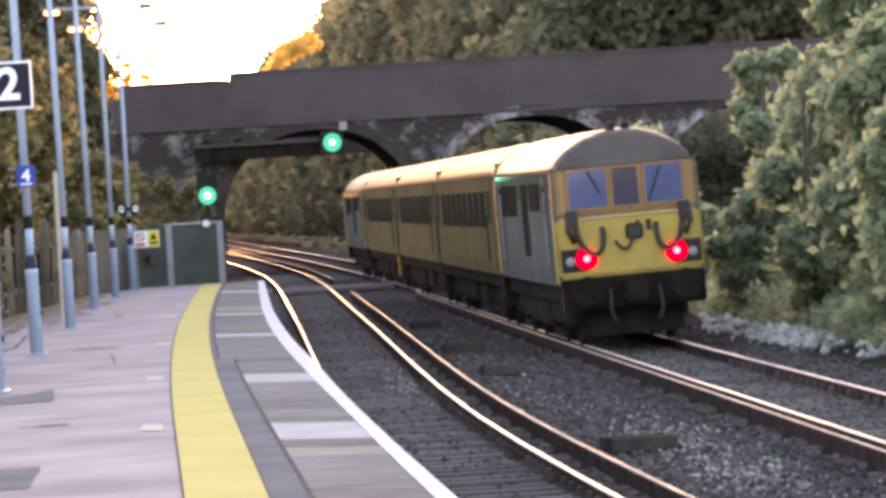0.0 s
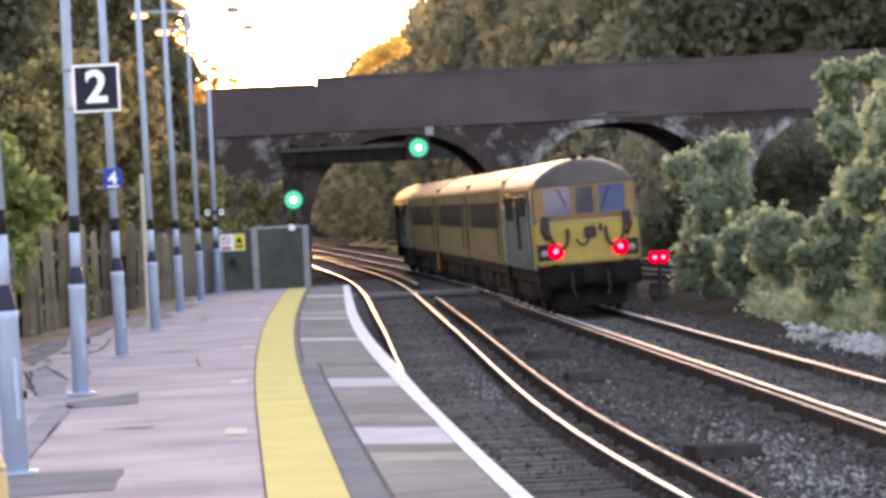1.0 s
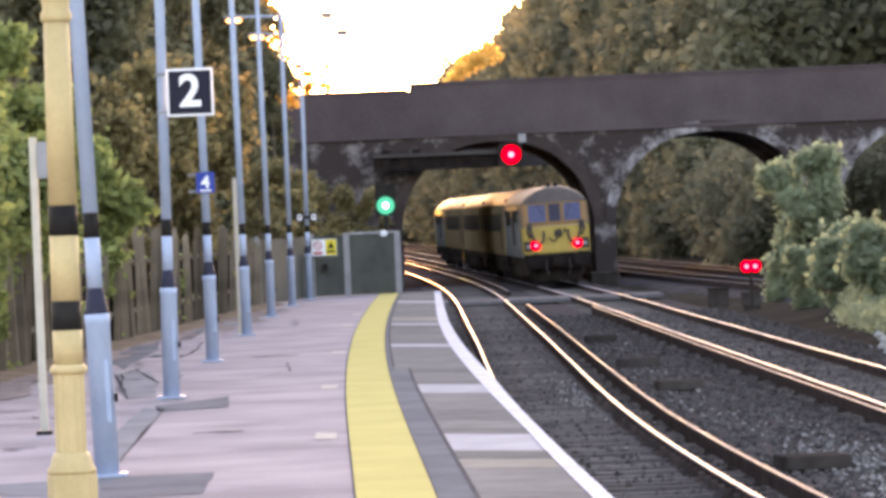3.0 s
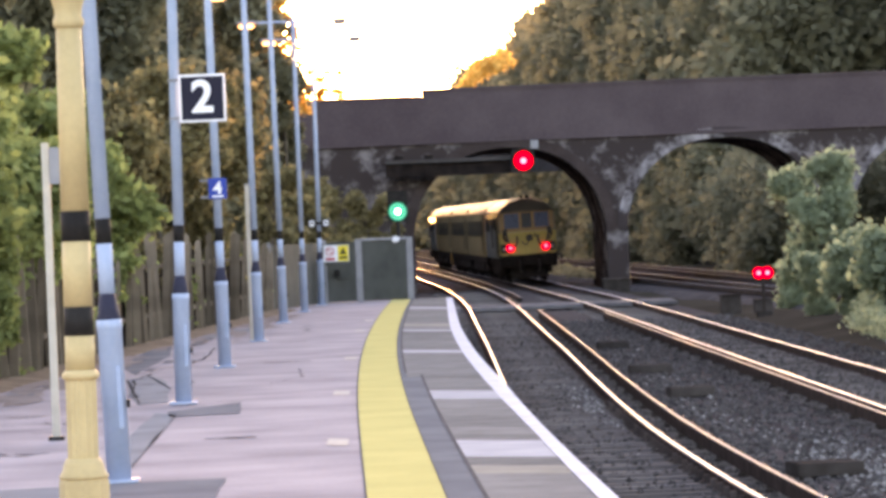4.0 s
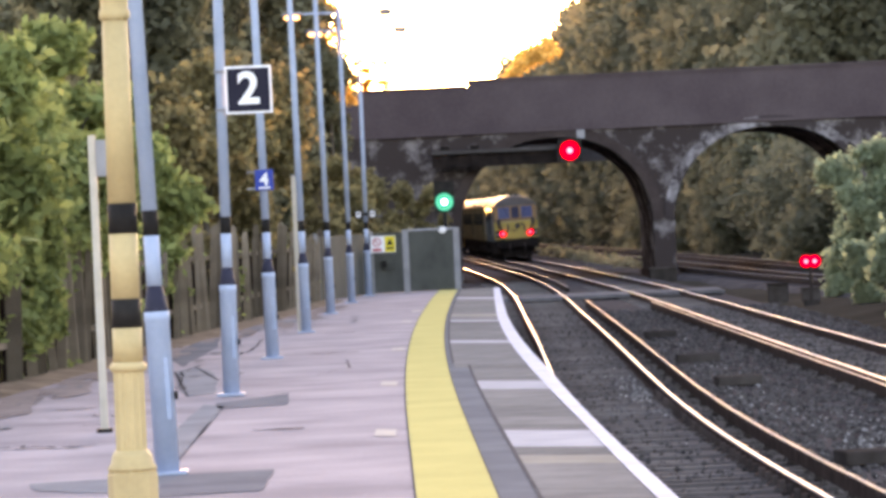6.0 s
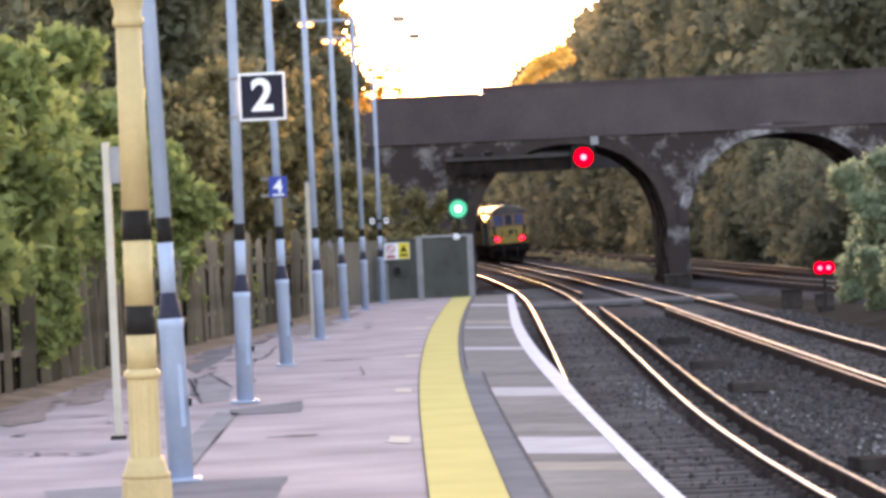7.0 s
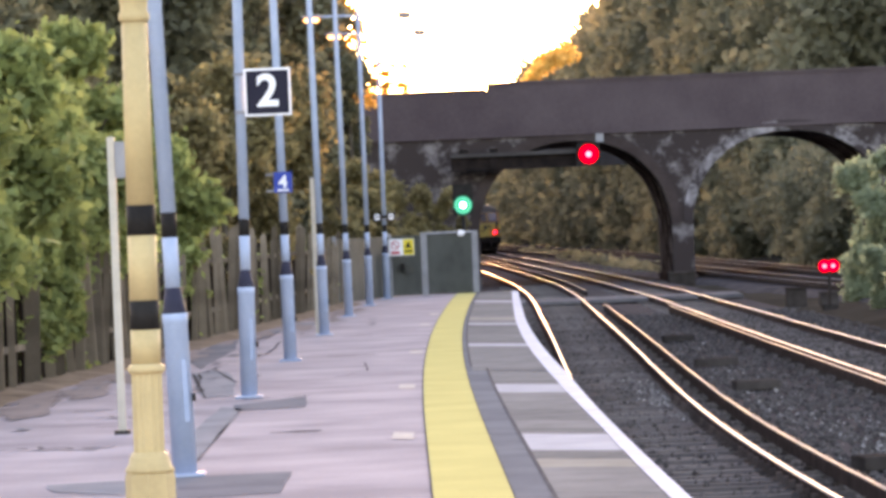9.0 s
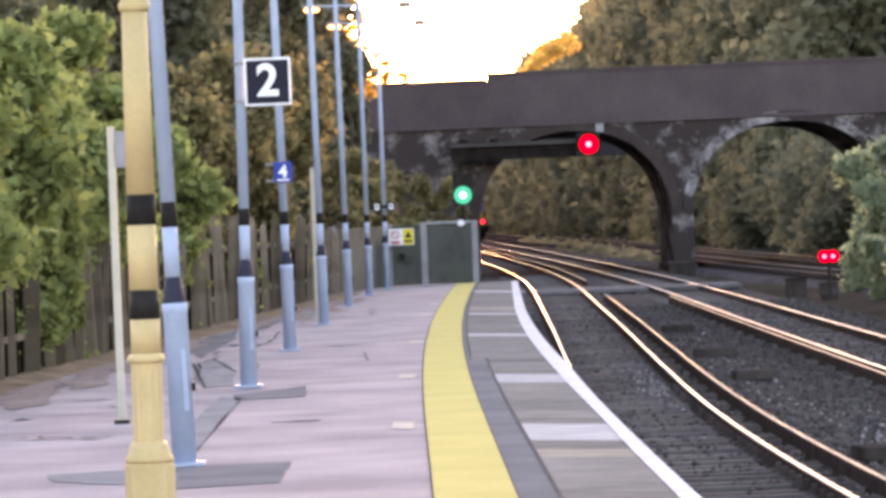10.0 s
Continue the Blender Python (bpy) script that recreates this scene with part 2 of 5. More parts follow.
def lathe(profile, n=24, bm=None, at=(0, 0, 0)):
    """A turned shape round z from (radius, height) pairs."""
    bm = bm or bmesh.new()
    rings = []
    for r, z in profile:
        rings.append([bm.verts.new((at[0] + r * math.cos(2 * math.pi * i / n), at[1] + r * math.sin(2 * math.pi * i / n), at[2] + z)) for i in range(n)])
    for a, b in zip(rings, rings[1:]):
        for i in range(n):
            bm.faces.new((a[i], a[(i + 1) % n], b[(i + 1) % n], b[i]))
    bm.faces.new(rings[0][::-1])
    bm.faces.new(rings[-1])
    return bm


def tube(points, radius, n=8, bm=None):
    """A round bar along points."""
    bm = bm or bmesh.new()
    pts = [Vector(p) for p in points]
    rings = []
    for i, p in enumerate(pts):
        d = (pts[min(i + 1, len(pts) - 1)] - pts[max(i - 1, 0)]).normalized()
        a = d.orthogonal().normalized() if abs(d.z) > 0.9 else d.cross(Vector((0, 0, 1))).normalized()
        b = d.cross(a)
        r = radius[i] if isinstance(radius, (list, tuple)) else radius
        rings.append([bm.verts.new(p + r * (math.cos(2 * math.pi * k / n) * a + math.sin(2 * math.pi * k / n) * b)) for k in range(n)])
    for a, b in zip(rings, rings[1:]):
        for k in range(n):
            bm.faces.new((a[k], a[(k + 1) % n], b[(k + 1) % n], b[k]))
    bm.faces.new(rings[0][::-1])
    bm.faces.new(rings[-1])
    return bm


def disc(radius, n=28, depth=0.03, dome=0.03):
    """A lens facing -y, slightly domed, centred on its origin."""
    bm = bmesh.new()
    rings = []
    for r, y in ((radius, depth), (radius, 0), (radius * 0.7, -dome * 0.6), (radius * 0.35, -dome * 0.9)):
        rings.append([bm.verts.new((r * math.cos(2 * math.pi * i / n), y, r * math.sin(2 * math.pi * i / n))) for i in range(n)])
    c = bm.verts.new((0, -dome, 0))
    for a, b in zip(rings, rings[1:]):
        for i in range(n):
            bm.faces.new((a[i], a[(i + 1) % n], b[(i + 1) % n], b[i]))
    for i in range(n):
        bm.faces.new((rings[-1][i], rings[-1][(i + 1) % n], c))
    bm.faces.new(rings[0][::-1])
    return bm


def letters(text, size, material, parent, at, rz=0):
    """Upright lettering facing -y, centred at a point of its parent."""
    cu = bpy.data.curves.new("lettering", "FONT")
    cu.body, cu.size, cu.extrude, cu.align_x, cu.align_y, cu.offset = text, size, 0.002, "CENTER", "CENTER", size * 0.026
    tmp = new("lettering", cu)
    me = bpy.data.meshes.new_from_object(tmp.evaluated_get(bpy.context.evaluated_depsgraph_get()))
    bpy.data.objects.remove(tmp)
    me.materials.append(material)
    ob = new("numeral", me)
    ob.parent, ob.matrix_basis = parent, pose(*at, 90, 0, rz)
    return ob


# ---- plan curves: x as a function of distance y ----
def curve(knots, soft=9):
    ys = np.arange(-40, 520, 1.0)
    k = np.array(knots, float)
    xs = np.interp(ys, k[:, 0], k[:, 1])
    for _ in range(2):
        pad = np.concatenate([2 * xs[0] - xs[soft:0:-1], xs, 2 * xs[-1] - xs[-2:-soft - 2:-1]])
        xs = np.convolve(pad, np.ones(2 * soft + 1) / (2 * soft + 1), "same")[soft:-soft]
    return lambda y: np.interp(y, ys, xs)


TRACK_1 = curve([(-40, 5.1), (0, 3.6), (20, 3.08), (30, 2.84), (37, 2.67), (42, 2.57), (48.5, 2.5), (54, 2.5), (61, 2.56), (72, 2.70), (87, 2.90), (107, 3.12), (128, 3.36), (145, 3.43), (160, 3.33), (179, 3.03), (208, 2.38), (235, 1.75), (254, 1.27), (300, -0.05), (360, -2.0), (520, -8.0)], 5)
TRACK_2 = curve([(-40, 7.5), (0, 7.38), (40, 7.26), (56, 7.2), (75, 7.12), (95, 7.05), (110, 7.04), (125, 6.98), (139, 6.86), (153, 6.64), (171, 6.32), (193, 5.85), (214, 5.33), (247, 4.5), (287, 3.5), (310, 2.98), (337, 2.35), (400, 0.3), (520, -5.0)], 8)
TRACK_3 = curve([(-40, 27), (60, 21.5), (110, 17.9), (147, 15.6), (173, 14.6), (217, 13.3), (254, 12.0), (296, 10.0), (350, 7.0), (420, 2.8), (520, -3.5)], 12)
EDGE = curve([(-40, 1.5), (15, 1.33), (22, 1.274), (26.4, 1.225), (30, 1.203), (35, 1.174), (38, 1.175), (42.6, 1.178), (46, 1.16), (51.7, 1.15), (58.7, 1.175), (67.8, 1.24), (80, 1.395), (97.8, 1.64), (520, 8)], 2)
TACTILE = curve([(-40, 0.35), (15, 0.175), (22.8, 0.106), (25, 0.083), (27, 0.065), (29, 0.045), (32.2, 0.014), (36, -0.018), (38.5, -0.035), (43, -0.058), (48, -0.069), (53.5, -0.066), (61, -0.037), (70, 0.035), (84, 0.205), (96, 0.395), (101, 0.48), (520, 6)], 2)
FENCE = curve([(-40, -6.4), (20, -5.4), (45, -4.62), (49, -4.37), (54, -4.16), (75, -3.1), (90, -2.36), (101, -2.1), (520, 5)], 2)
PLATFORM_END = 100.0


def rail_z(y):
    """The line climbs gently away from the platform."""
    return -1.12 + 0.0028 * np.clip(y, -60, 520)


# ---- ground: one sheet to the horizon, with the cutting's banks ----
def ground_z(x, y):
    bed = rail_z(y) - 0.30
    right = np.clip((x - 9.4) / 3, 0, 1) * 0.4 * np.clip((135 - y) / 20, 0, 1) * np.clip((TRACK_3(y) - 5.2 - x) / 1.5, 0, 1)
    hill = np.clip((x - TRACK_3(y) - 3.5) / 30, 0, 1) ** 1.1 * 9
    left = np.clip((-1.2 - x + np.clip(y - 104, 0, 400) * -0.02) / 1.5, 0, 1) * 1.05
    return bed + right + hill + left


def ground():
    def axis(a):
        return np.array(sorted(set(a)))
    xs = axis([-1500, -700, -300, -120, -60, -40, *np.arange(-28, 46, 1.0), 60, 90, 150, 300, 700, 1500])
    ys = axis([-300, -100, -40, *np.arange(0, 440, 4.0), 480, 560, 700, 1000, 1600, 2600])
    gx, gy = np.meshgrid(xs, ys)
    gz = ground_z(gx, gy)
    rough = np.array([noise.noise(Vector((a * 0.35, b * 0.2, 3))) for a, b in zip(gx.ravel(), gy.ravel())]).reshape(gx.shape)
    gz = gz + rough * 0.12 * ((gx > 9.5) | (gx < -5))
    n = len(xs)
    faces = [(j * n + i, j * n + i + 1, (j + 1) * n + i + 1, (j + 1) * n + i) for j in range(len(ys) - 1) for i in range(n - 1)]
    ob = arrays("ground", np.stack([gx.ravel(), gy.ravel(), gz.ravel()], 1), faces, SOIL, smooth=True)
    tagged(ob, "dark weedy soil of the railway cutting", "ground", kind="structure")


def ribbon(name, offsets, ys, material, base, zf, label="", parent=None):
    """A strip that follows a plan curve; offsets are (dx, dz) across it."""
    verts, faces, n = [], [], len(offsets)
    for y in ys:
        x = float(base(y))
        for dx, dz in offsets:
            verts.append((x + dx, y, float(zf(y)) + dz))
    for j in range(len(ys) - 1):
        for i in range(n - 1):
            faces.append((j * n + i, j * n + i + 1, (j + 1) * n + i + 1, (j + 1) * n + i))
    return arrays(name, verts, faces, material, parent, label)


def bar(name, half, z0, z1, ys, material, base, zf, dx=0.0, parent=None, label=""):
    """A closed bar of box section along a plan curve."""
    o = [(dx - half, z0), (dx - half, z1), (dx + half, z1), (dx + half, z0), (dx - half, z0)]
    return ribbon(name, o, ys, material, base, zf, label, parent)


ground()


# ---- tracks ----
def ballast():
    ys = np.arange(-40, 510, 2.0)
    for base, w in ((TRACK_1, (-1.9, 2.15)), (TRACK_2, (-2.15, 2.0)), (TRACK_3, (-5.2, 2.0))):
        offs = [(w[0] - 0.5, -0.42)] + [(w[0] + (w[1] - w[0]) * i / 6, -0.16 - 0.02 * (i % 2)) for i in range(7)] + [(w[1] + 0.5, -0.42)]
        ob = ribbon("ballast_bed", offs, ys, BALLAST, base, rail_z)
        tagged(ob, "dark grey-brown oily ballast under the rails", "ballast", kind="structure")


def track(base, conductor, name, near, bright=True):
    """Two running rails, a raised conductor rail on insulators, and sleepers."""
    root = thing(name, (0, 0, 0), "curved running line with worn bright rails and third rail", "railway track", kind="structure")
    ys = np.concatenate([np.arange(-30, 200, 2.0), np.arange(200, 500, 4.0)])
    for side in (-1, 1):
        rail = bar("rail", 0.035, -0.14, -0.012, ys, RAILSIDE, base, rail_z, side * 0.735, root, "rust-brown rail")
        ribbon("rail_head", [(side * 0.735 - 0.0355, -0.02), (side * 0.735 - 0.02, 0), (side * 0.735 + 0.02, 0), (side * 0.735 + 0.0355, -0.02)], ys, RAILTOP if bright else RAILDULL, base, rail_z, "worn rail head, sky sheen in its tone", rail)
        bar("rail_foot", 0.075, -0.16, -0.138, ys, RAILSIDE, base, rail_z, side * 0.735, rail)
    for a, b in conductor:
        cys = np.arange(a, b, 2.0)
        dx = 0.735 + 0.40 if near else -0.735 - 0.40
        # bar made deeper: its dark side fills the shaded gap under the rail
        crail = bar("conductor_rail", 0.035, -0.085, 0.068, cys, RAILSIDE, base, rail_z, dx, root, "raised third rail")
        ribbon("conductor_top", [(dx - 0.0355, 0.055), (dx - 0.02, 0.075), (dx + 0.02, 0.075), (dx + 0.0355, 0.055)], cys, RAILDULL, base, rail_z, "worn contact face", crail)
        pot = lathe([(0.06, -0.17), (0.065, -0.12), (0.045, -0.1), (0.05, -0.085)], 8)
        me = bpy.data.meshes.new("insulator")
        pot.to_mesh(me)
        me.materials.append(UNDER)
        for y in np.arange(a + 1, min(b, 130), 2.7):
            shared("insulator", me, pose(float(base(y)) + dx, y, float(rail_z(y))), crail)
    return root


def sleepers(base, root, y0, y1, step=0.68):
    bm = boxed(-1.25, 1.25, -0.125, 0.125, -0.2, -0.125, 0.015)
    me = bpy.data.meshes.new("sleeper")
    bm.to_mesh(me)
    bm.free()
    me.materials.append(SLEEPER)
    for y in np.arange(y0, y1, step):
        slope = -math.degrees(math.atan(float(base(y + 1) - base(y - 1)) / 2))
        shared("sleeper", me, pose(float(base(y)), y, float(rail_z(y)) + random.uniform(-0.034, -0.012), 0, 0, slope), root)


def stones():
    """Loose ballast, scattered where the line lies nearest."""
    rng = np.random.default_rng(4)
    shape = np.array([(1, 0, 0), (-0.4, 0.9, 0), (-0.5, -0.8, 0), (0.1, 0, 0.8), (0, 0, -0.7)])
    tri = [(0, 1, 3), (1, 2, 3), (2, 0, 3), (1, 0, 4), (2, 1, 4), (0, 2, 4)]
    verts, faces = [], []
    for k in range(26000):
        y = 28 + 85 * rng.random() ** 1.5
        u = rng.random()
        x = float(TRACK_1(y)) - 1.5 + u * (float(TRACK_2(y)) + 2.3 - float(TRACK_1(y)) + 1.5)
        off1, off2 = abs(x - float(TRACK_1(y))), abs(x - float(TRACK_2(y)))
        if min(abs(off1 - 0.735), abs(off2 - 0.735)) < 0.12 or (off1 < 0.6 and rng.random() < 0.6):
            continue
        s = 0.022 + 0.03 * rng.random()
        a = rng.random() * 6.28
        c, d = math.cos(a), math.sin(a)
        p = shape * s * (0.7 + 0.6 * rng.random(3))
        p = np.stack([p[:, 0] * c - p[:, 1] * d + x, p[:, 0] * d + p[:, 1] * c + y, p[:, 2] + float(rail_z(y)) - 0.15], 1)
        n = len(verts)
        verts.extend(p.tolist())
        faces.extend([(n + i, n + j, n + q) for i, j, q in tri])
    ob = arrays("ballast_stones", verts, faces, STONE)
    fresh, ffaces = [], []
    for k in range(1500):
        cx, cy, sx, sy = ((5.15, 43.0, 0.32, 4.5), (5.0, 38.5, 0.3, 1.6), (3.05, 63.0, 0.14, 4.0), (4.6, 62, 0.25, 14))[0 if k < 750 else 1 if k < 1050 else 2 if k < 1300 else 3]
        y = cy + rng.normal() * sy
        x = cx + rng.normal() * sx
        if min(abs(abs(x - float(TRACK_1(y))) - 0.735), abs(abs(x - float(TRACK_2(y))) - 0.735)) < 0.13 or abs(x - float(TRACK_1(y)) - 1.135) < 0.08:
            continue
        p = shape * (0.016 + 0.028 * rng.random() ** 2) * (0.7 + 0.6 * rng.random(3))
        a = rng.random() * 6.28
        c, d = math.cos(a), math.sin(a)
        p = np.stack([p[:, 0] * c - p[:, 1] * d + x, p[:, 0] * d + p[:, 1] * c + y, p[:, 2] + float(rail_z(y)) - 0.15], 1)
        n = len(fresh)
        fresh.extend(p.tolist())
        ffaces.extend([(n + i, n + j, n + q) for i, j, q in tri])
    tagged(arrays("pale_ballast", fresh, ffaces, FRESH), "patches of paler fresh ballast stones", "ballast", kind="stuff")
    tagged(ob, "loose grey ballast stones between the rails", "ballast", kind="stuff")


ballast()
track_a = track(TRACK_1, [(-30, 119), (138, 260)], "track_1", True)
track_b = track(TRACK_2, [(-30, 114)], "track_2", False)
track_c = track(TRACK_3, [(0, 400)], "track_3", False, False)
track_d = track(lambda y: TRACK_3(y) - 3.2, [(0, 400)], "track_4", False, False)
stones()


BOARDWALK = mat("grey_crossing_boards", (0.17, 0.16, 0.165), (0.11, 0.102, 0.105), scale=2, rough=0.9, spread=0.2, spec=0.0)


def crossing_boards():
    """Timber walkway boards laid across both lines beyond the platform."""
    root = thing("board_crossing", (0, 0, float(rail_z(129))), "grey timber walkway boards laid flush across the rails", "crossing", kind="structure")
    for x0, x1 in ((1.6, 2.35), (2.68, 4.02), (4.15, 6.05), (6.2, 7.55), (7.85, 8.9)):
        for k in range(3):
            part("plank", boxed(x0 + 0.03 * k, x1 + 0.03 * k, 127.0 + k * 1.5, 128.4 + k * 1.5, -0.12, -0.005 + 0.004 * k, 0.012), BOARDWALK, root)


def loose_board(x0, x1, y, dy, rz):
    z = float(rail_z(y)) - 0.14
    ob = part("timber_plank", boxed(-(x1 - x0) / 2, (x1 - x0) / 2, -dy / 2, dy / 2, 0, 0.14, 0.012), TIMBER)
    ob.matrix_basis = pose((x0 + x1) / 2, y, z, 0, 0, rz)
    tagged(ob, "old dark timber lying in the ballast", "plank", "timbers between the tracks")


crossing_boards()
for args in ((4.25, 4.92, 63.5, 0.5, 6), (4.15, 4.85, 43.5, 0.6, 8), (4.25, 5.0, 73.5, 0.35, 3), (4.45, 5.1, 88, 0.5, 2), (8.7, 9.4, 52, 0.4, 5)):
    loose_board(*args)


# ---- platform ----
def platform():
    ys = list(np.arange(-6, PLATFORM_END + 0.1, 1.0))
    verts, faces = [], []
    for y in ys:
        xe, xf = float(EDGE(y)), float(FENCE(y))
        xj = float(TACTILE(y)) + 0.22
        xs = [xf - 1.5, *np.linspace(xf, xj, 9)]
        for x in xs:
            verts.append((x, y, 0.0))
    n = 10
    for j in range(len(ys) - 1):
        for i in range(n - 1):
            faces.append((j * n + i, j * n + i + 1, (j + 1) * n + i + 1, (j + 1) * n + i))
    ob = arrays("platform", verts, faces, TARMAC)
    tagged(ob, "worn pinkish-grey tarmac station platform", "platform", kind="structure")
    # brick front wall, set back under the coping
    w = ribbon("platform_wall", [(-0.25, -1.9), (-0.18, -0.09), (-0.6, -0.09)], ys, BRICK, EDGE, lambda y: 0.0, "", ob)
    end = boxed(-3.5, 1.4, PLATFORM_END - 0.05, PLATFORM_END + 0.25, -1.4, -0.01)
    part("end_wall", end, BRICK, ob)
    ribbon("grey_strip", [(0.215, 0.004), (0.45, 0.004)], [y for y in ys if y < 47], STRIP, TACTILE, lambda y: 0.0, "darker tarmac strip", ob)
    ribbon("grey_strip", [(0.215, 0.004), (0.29, 0.004)], [y for y in ys if y >= 46], STRIP, TACTILE, lambda y: 0.0, "darker tarmac strip", ob)
    t = ribbon("tactile_strip", [(-0.222, -0.02), (-0.222, 0.012), (0.222, 0.012), (0.222, -0.02)], list(np.arange(-6, PLATFORM_END, 0.5)), YELLOW, TACTILE, lambda y: 0.0, "yellow tactile paving strip", ob)
    for y0, y1, dx in ((-6, 46, 0.452), (46, PLATFORM_END, 0.292)):
        ribbon("joint", [(dx - 0.014, 0.0085), (dx + 0.01, 0.0085)], [y + 0.0 for y in np.arange(y0, y1, 0.8)], TARLINE, TACTILE, lambda y: 0.0, "dark open joint", ob)
    for dx in (-0.237, 0.221):
        ribbon("joint", [(dx + 0.003, 0.0075), (dx + 0.012, 0.0075)], list(np.arange(-6, PLATFORM_END, 1.0)), TARLINE, TACTILE, lambda y: 0.0, "dark open joint", ob)
    verts, faces = [], []
    for k, y in enumerate(np.arange(-6, PLATFORM_END, 0.5)):
        x, w = float(EDGE(y)), float(np.interp(y, [31, 35, 38, 43, 60, 98], [0.108, 0.122, 0.145, 0.17, 0.172, 0.15]))
        verts += [(x - w, y, 0.012), (x, y, 0.012), (x + 0.006, y, -0.06)]
        if k:
            faces += [(3 * k - 3, 3 * k - 2, 3 * k + 1, 3 * k), (3 * k - 2, 3 * k - 1, 3 * k + 2, 3 * k + 1)]
    arrays("white_line", verts, faces, WHITE, ob, "white painted platform edge")
    return ob


PLATFORM = platform()


def tarmac_patch(outline, material, label, z=0.005):
    """A flush repair with a ragged edge."""
    pts = []
    for (x0, y0), (x1, y1) in zip(outline, outline[1:] + outline[:1]):
        for k in range(4):
            u = k / 4
            w = 0.012 if k else 0.0
            pts.append((x0 + (x1 - x0) * u + random.uniform(-w, w), y0 + (y1 - y0) * u + random.uniform(-w, w) * 4, z))
    return arrays("repair_patch", pts, [tuple(range(len(pts)))], material, PLATFORM, label)


PATCH_B = mat("grey_tarmac_repair", (0.25, 0.25, 0.26), (0.19, 0.19, 0.20), scale=1.5, rough=0.9, spec=0.0)
TAR = mat("tar_seam", (0.07, 0.065, 0.065), (0.05, 0.045, 0.045), rough=0.8, spec=0.0)
for outline, m in (([(-1.78, 26.8), (-1.04, 26.9), (-1.03, 24.7), (-1.63, 24.5)], PATCH), ([(-1.74, 28.2), (-1.85, 37.2), (-2.07, 37.8), (-2.04, 32.8)], PATCH_B),
                   ([(-1.98, 38.0), (-1.36, 39.5), (-1.29, 37.0), (-1.9, 36.8)], PATCH), ([(-2.91, 47.3), (-2.77, 49.0), (-2.48, 47.2), (-2.24, 43.9), (-2.1, 40.4), (-2.35, 40.0), (-2.62, 43.1)], PATCH_B),
                   ([(-3.36, 53.6), (-3.38, 60.1), (-3.15, 62.8), (-2.9, 57.2), (-2.93, 51.3), (-2.91, 49.2), (-3.24, 52.3)], PATCH), ([(-2.57, 26.5), (-2.07, 26.6), (-1.96, 25.1), (-2.45, 25.7)], PATCH_B),
                   ([(-3.0, 66), (-2.9, 71), (-2.2, 74), (-2.3, 68)], PATCH_B)):
    tarmac_patch(outline, m, "darker tarmac repair")
for a, b, w in (((-1.4, 32.3), (-1.0, 32.35), 0.1), ((-1.74, 28.2), (-1.85, 37.2), 0.012), ((-2.9, 47.3), (-2.35, 40.0), 0.02), ((-2.77, 49.0), (-2.24, 43.9), 0.015), ((-1.36, 39.6), (-1.98, 39.4), 0.08), ((-1.5, 52), (-0.9, 52.1), 0.12), ((-1.5, 62), (-1.1, 62.2), 0.15), ((-2.9, 34.5), (-2.4, 34.8), 0.05), ((-3.4, 38), (-2.9, 38.2), 0.06), ((-3.1, 31), (-2.5, 31.1), 0.05)):
    d = Vector((b[0] - a[0], b[1] - a[1])).normalized()
    nx, ny = -d.y * w, d.x * w
    tarmac_patch([a, b, (b[0] + nx, b[1] + ny), (a[0] + nx, a[1] + ny)], TAR, "dark tar seam", 0.008)
ribbon("soil_strip", [(-0.6, 0.02), (0.1, 0.05), (0.45, 0.012), (0.5, 0.0)], list(np.arange(-6, 92, 1.0)), LITTER, FENCE, lambda y: 0.0, "strip of soil and leaf litter", PLATFORM)
DIRT = mat("trodden_dirt", (0.29, 0.245, 0.23), (0.19, 0.16, 0.15), scale=2.5, fine=20, rough=0.95, spec=0.0)


def ragged(cx, cy, rx, ry, material, label, z, seed):
    """A stain or spread of dirt with an uneven outline."""
    rng = random.Random(seed)
    n = 36
    ph = [rng.uniform(0, 6.28) for _ in range(4)]
    pts = []
    for k in range(n):
        a = 2 * math.pi * k / n
        r = 1 + 0.22 * math.sin(2 * a + ph[0]) + 0.16 * math.sin(3 * a + ph[1]) + 0.12 * math.sin(7 * a + ph[2]) + 0.08 * math.sin(11 * a + ph[3])
        pts.append((cx + rx * r * math.cos(a), cy + ry * r * math.sin(a), z))
    return arrays("dirt_patch", pts, [tuple(range(n))], material, PLATFORM, label)


rng_d = random.Random(77)
for k in range(46):
    yy = rng_d.uniform(24, 84)
    ragged(float(FENCE(yy)) + 0.5 + rng_d.random() ** 2 * 0.5, yy, rng_d.uniform(0.08, 0.3), rng_d.uniform(0.5, 2.2), DIRT, "trodden dirt", 0.0122 - 0.0001 * k, k)
for k in range(34):
    yy = rng_d.uniform(24, 80)
    xx = float(FENCE(yy)) + 0.6 + rng_d.random() * 1.6
    ragged(xx, yy, rng_d.uniform(0.02, 0.09), rng_d.uniform(0.08, 0.4), PATCH_B if k % 3 else PATCH, "dark damp stain", 0.0140 - 0.00004 * k, 100 + k)


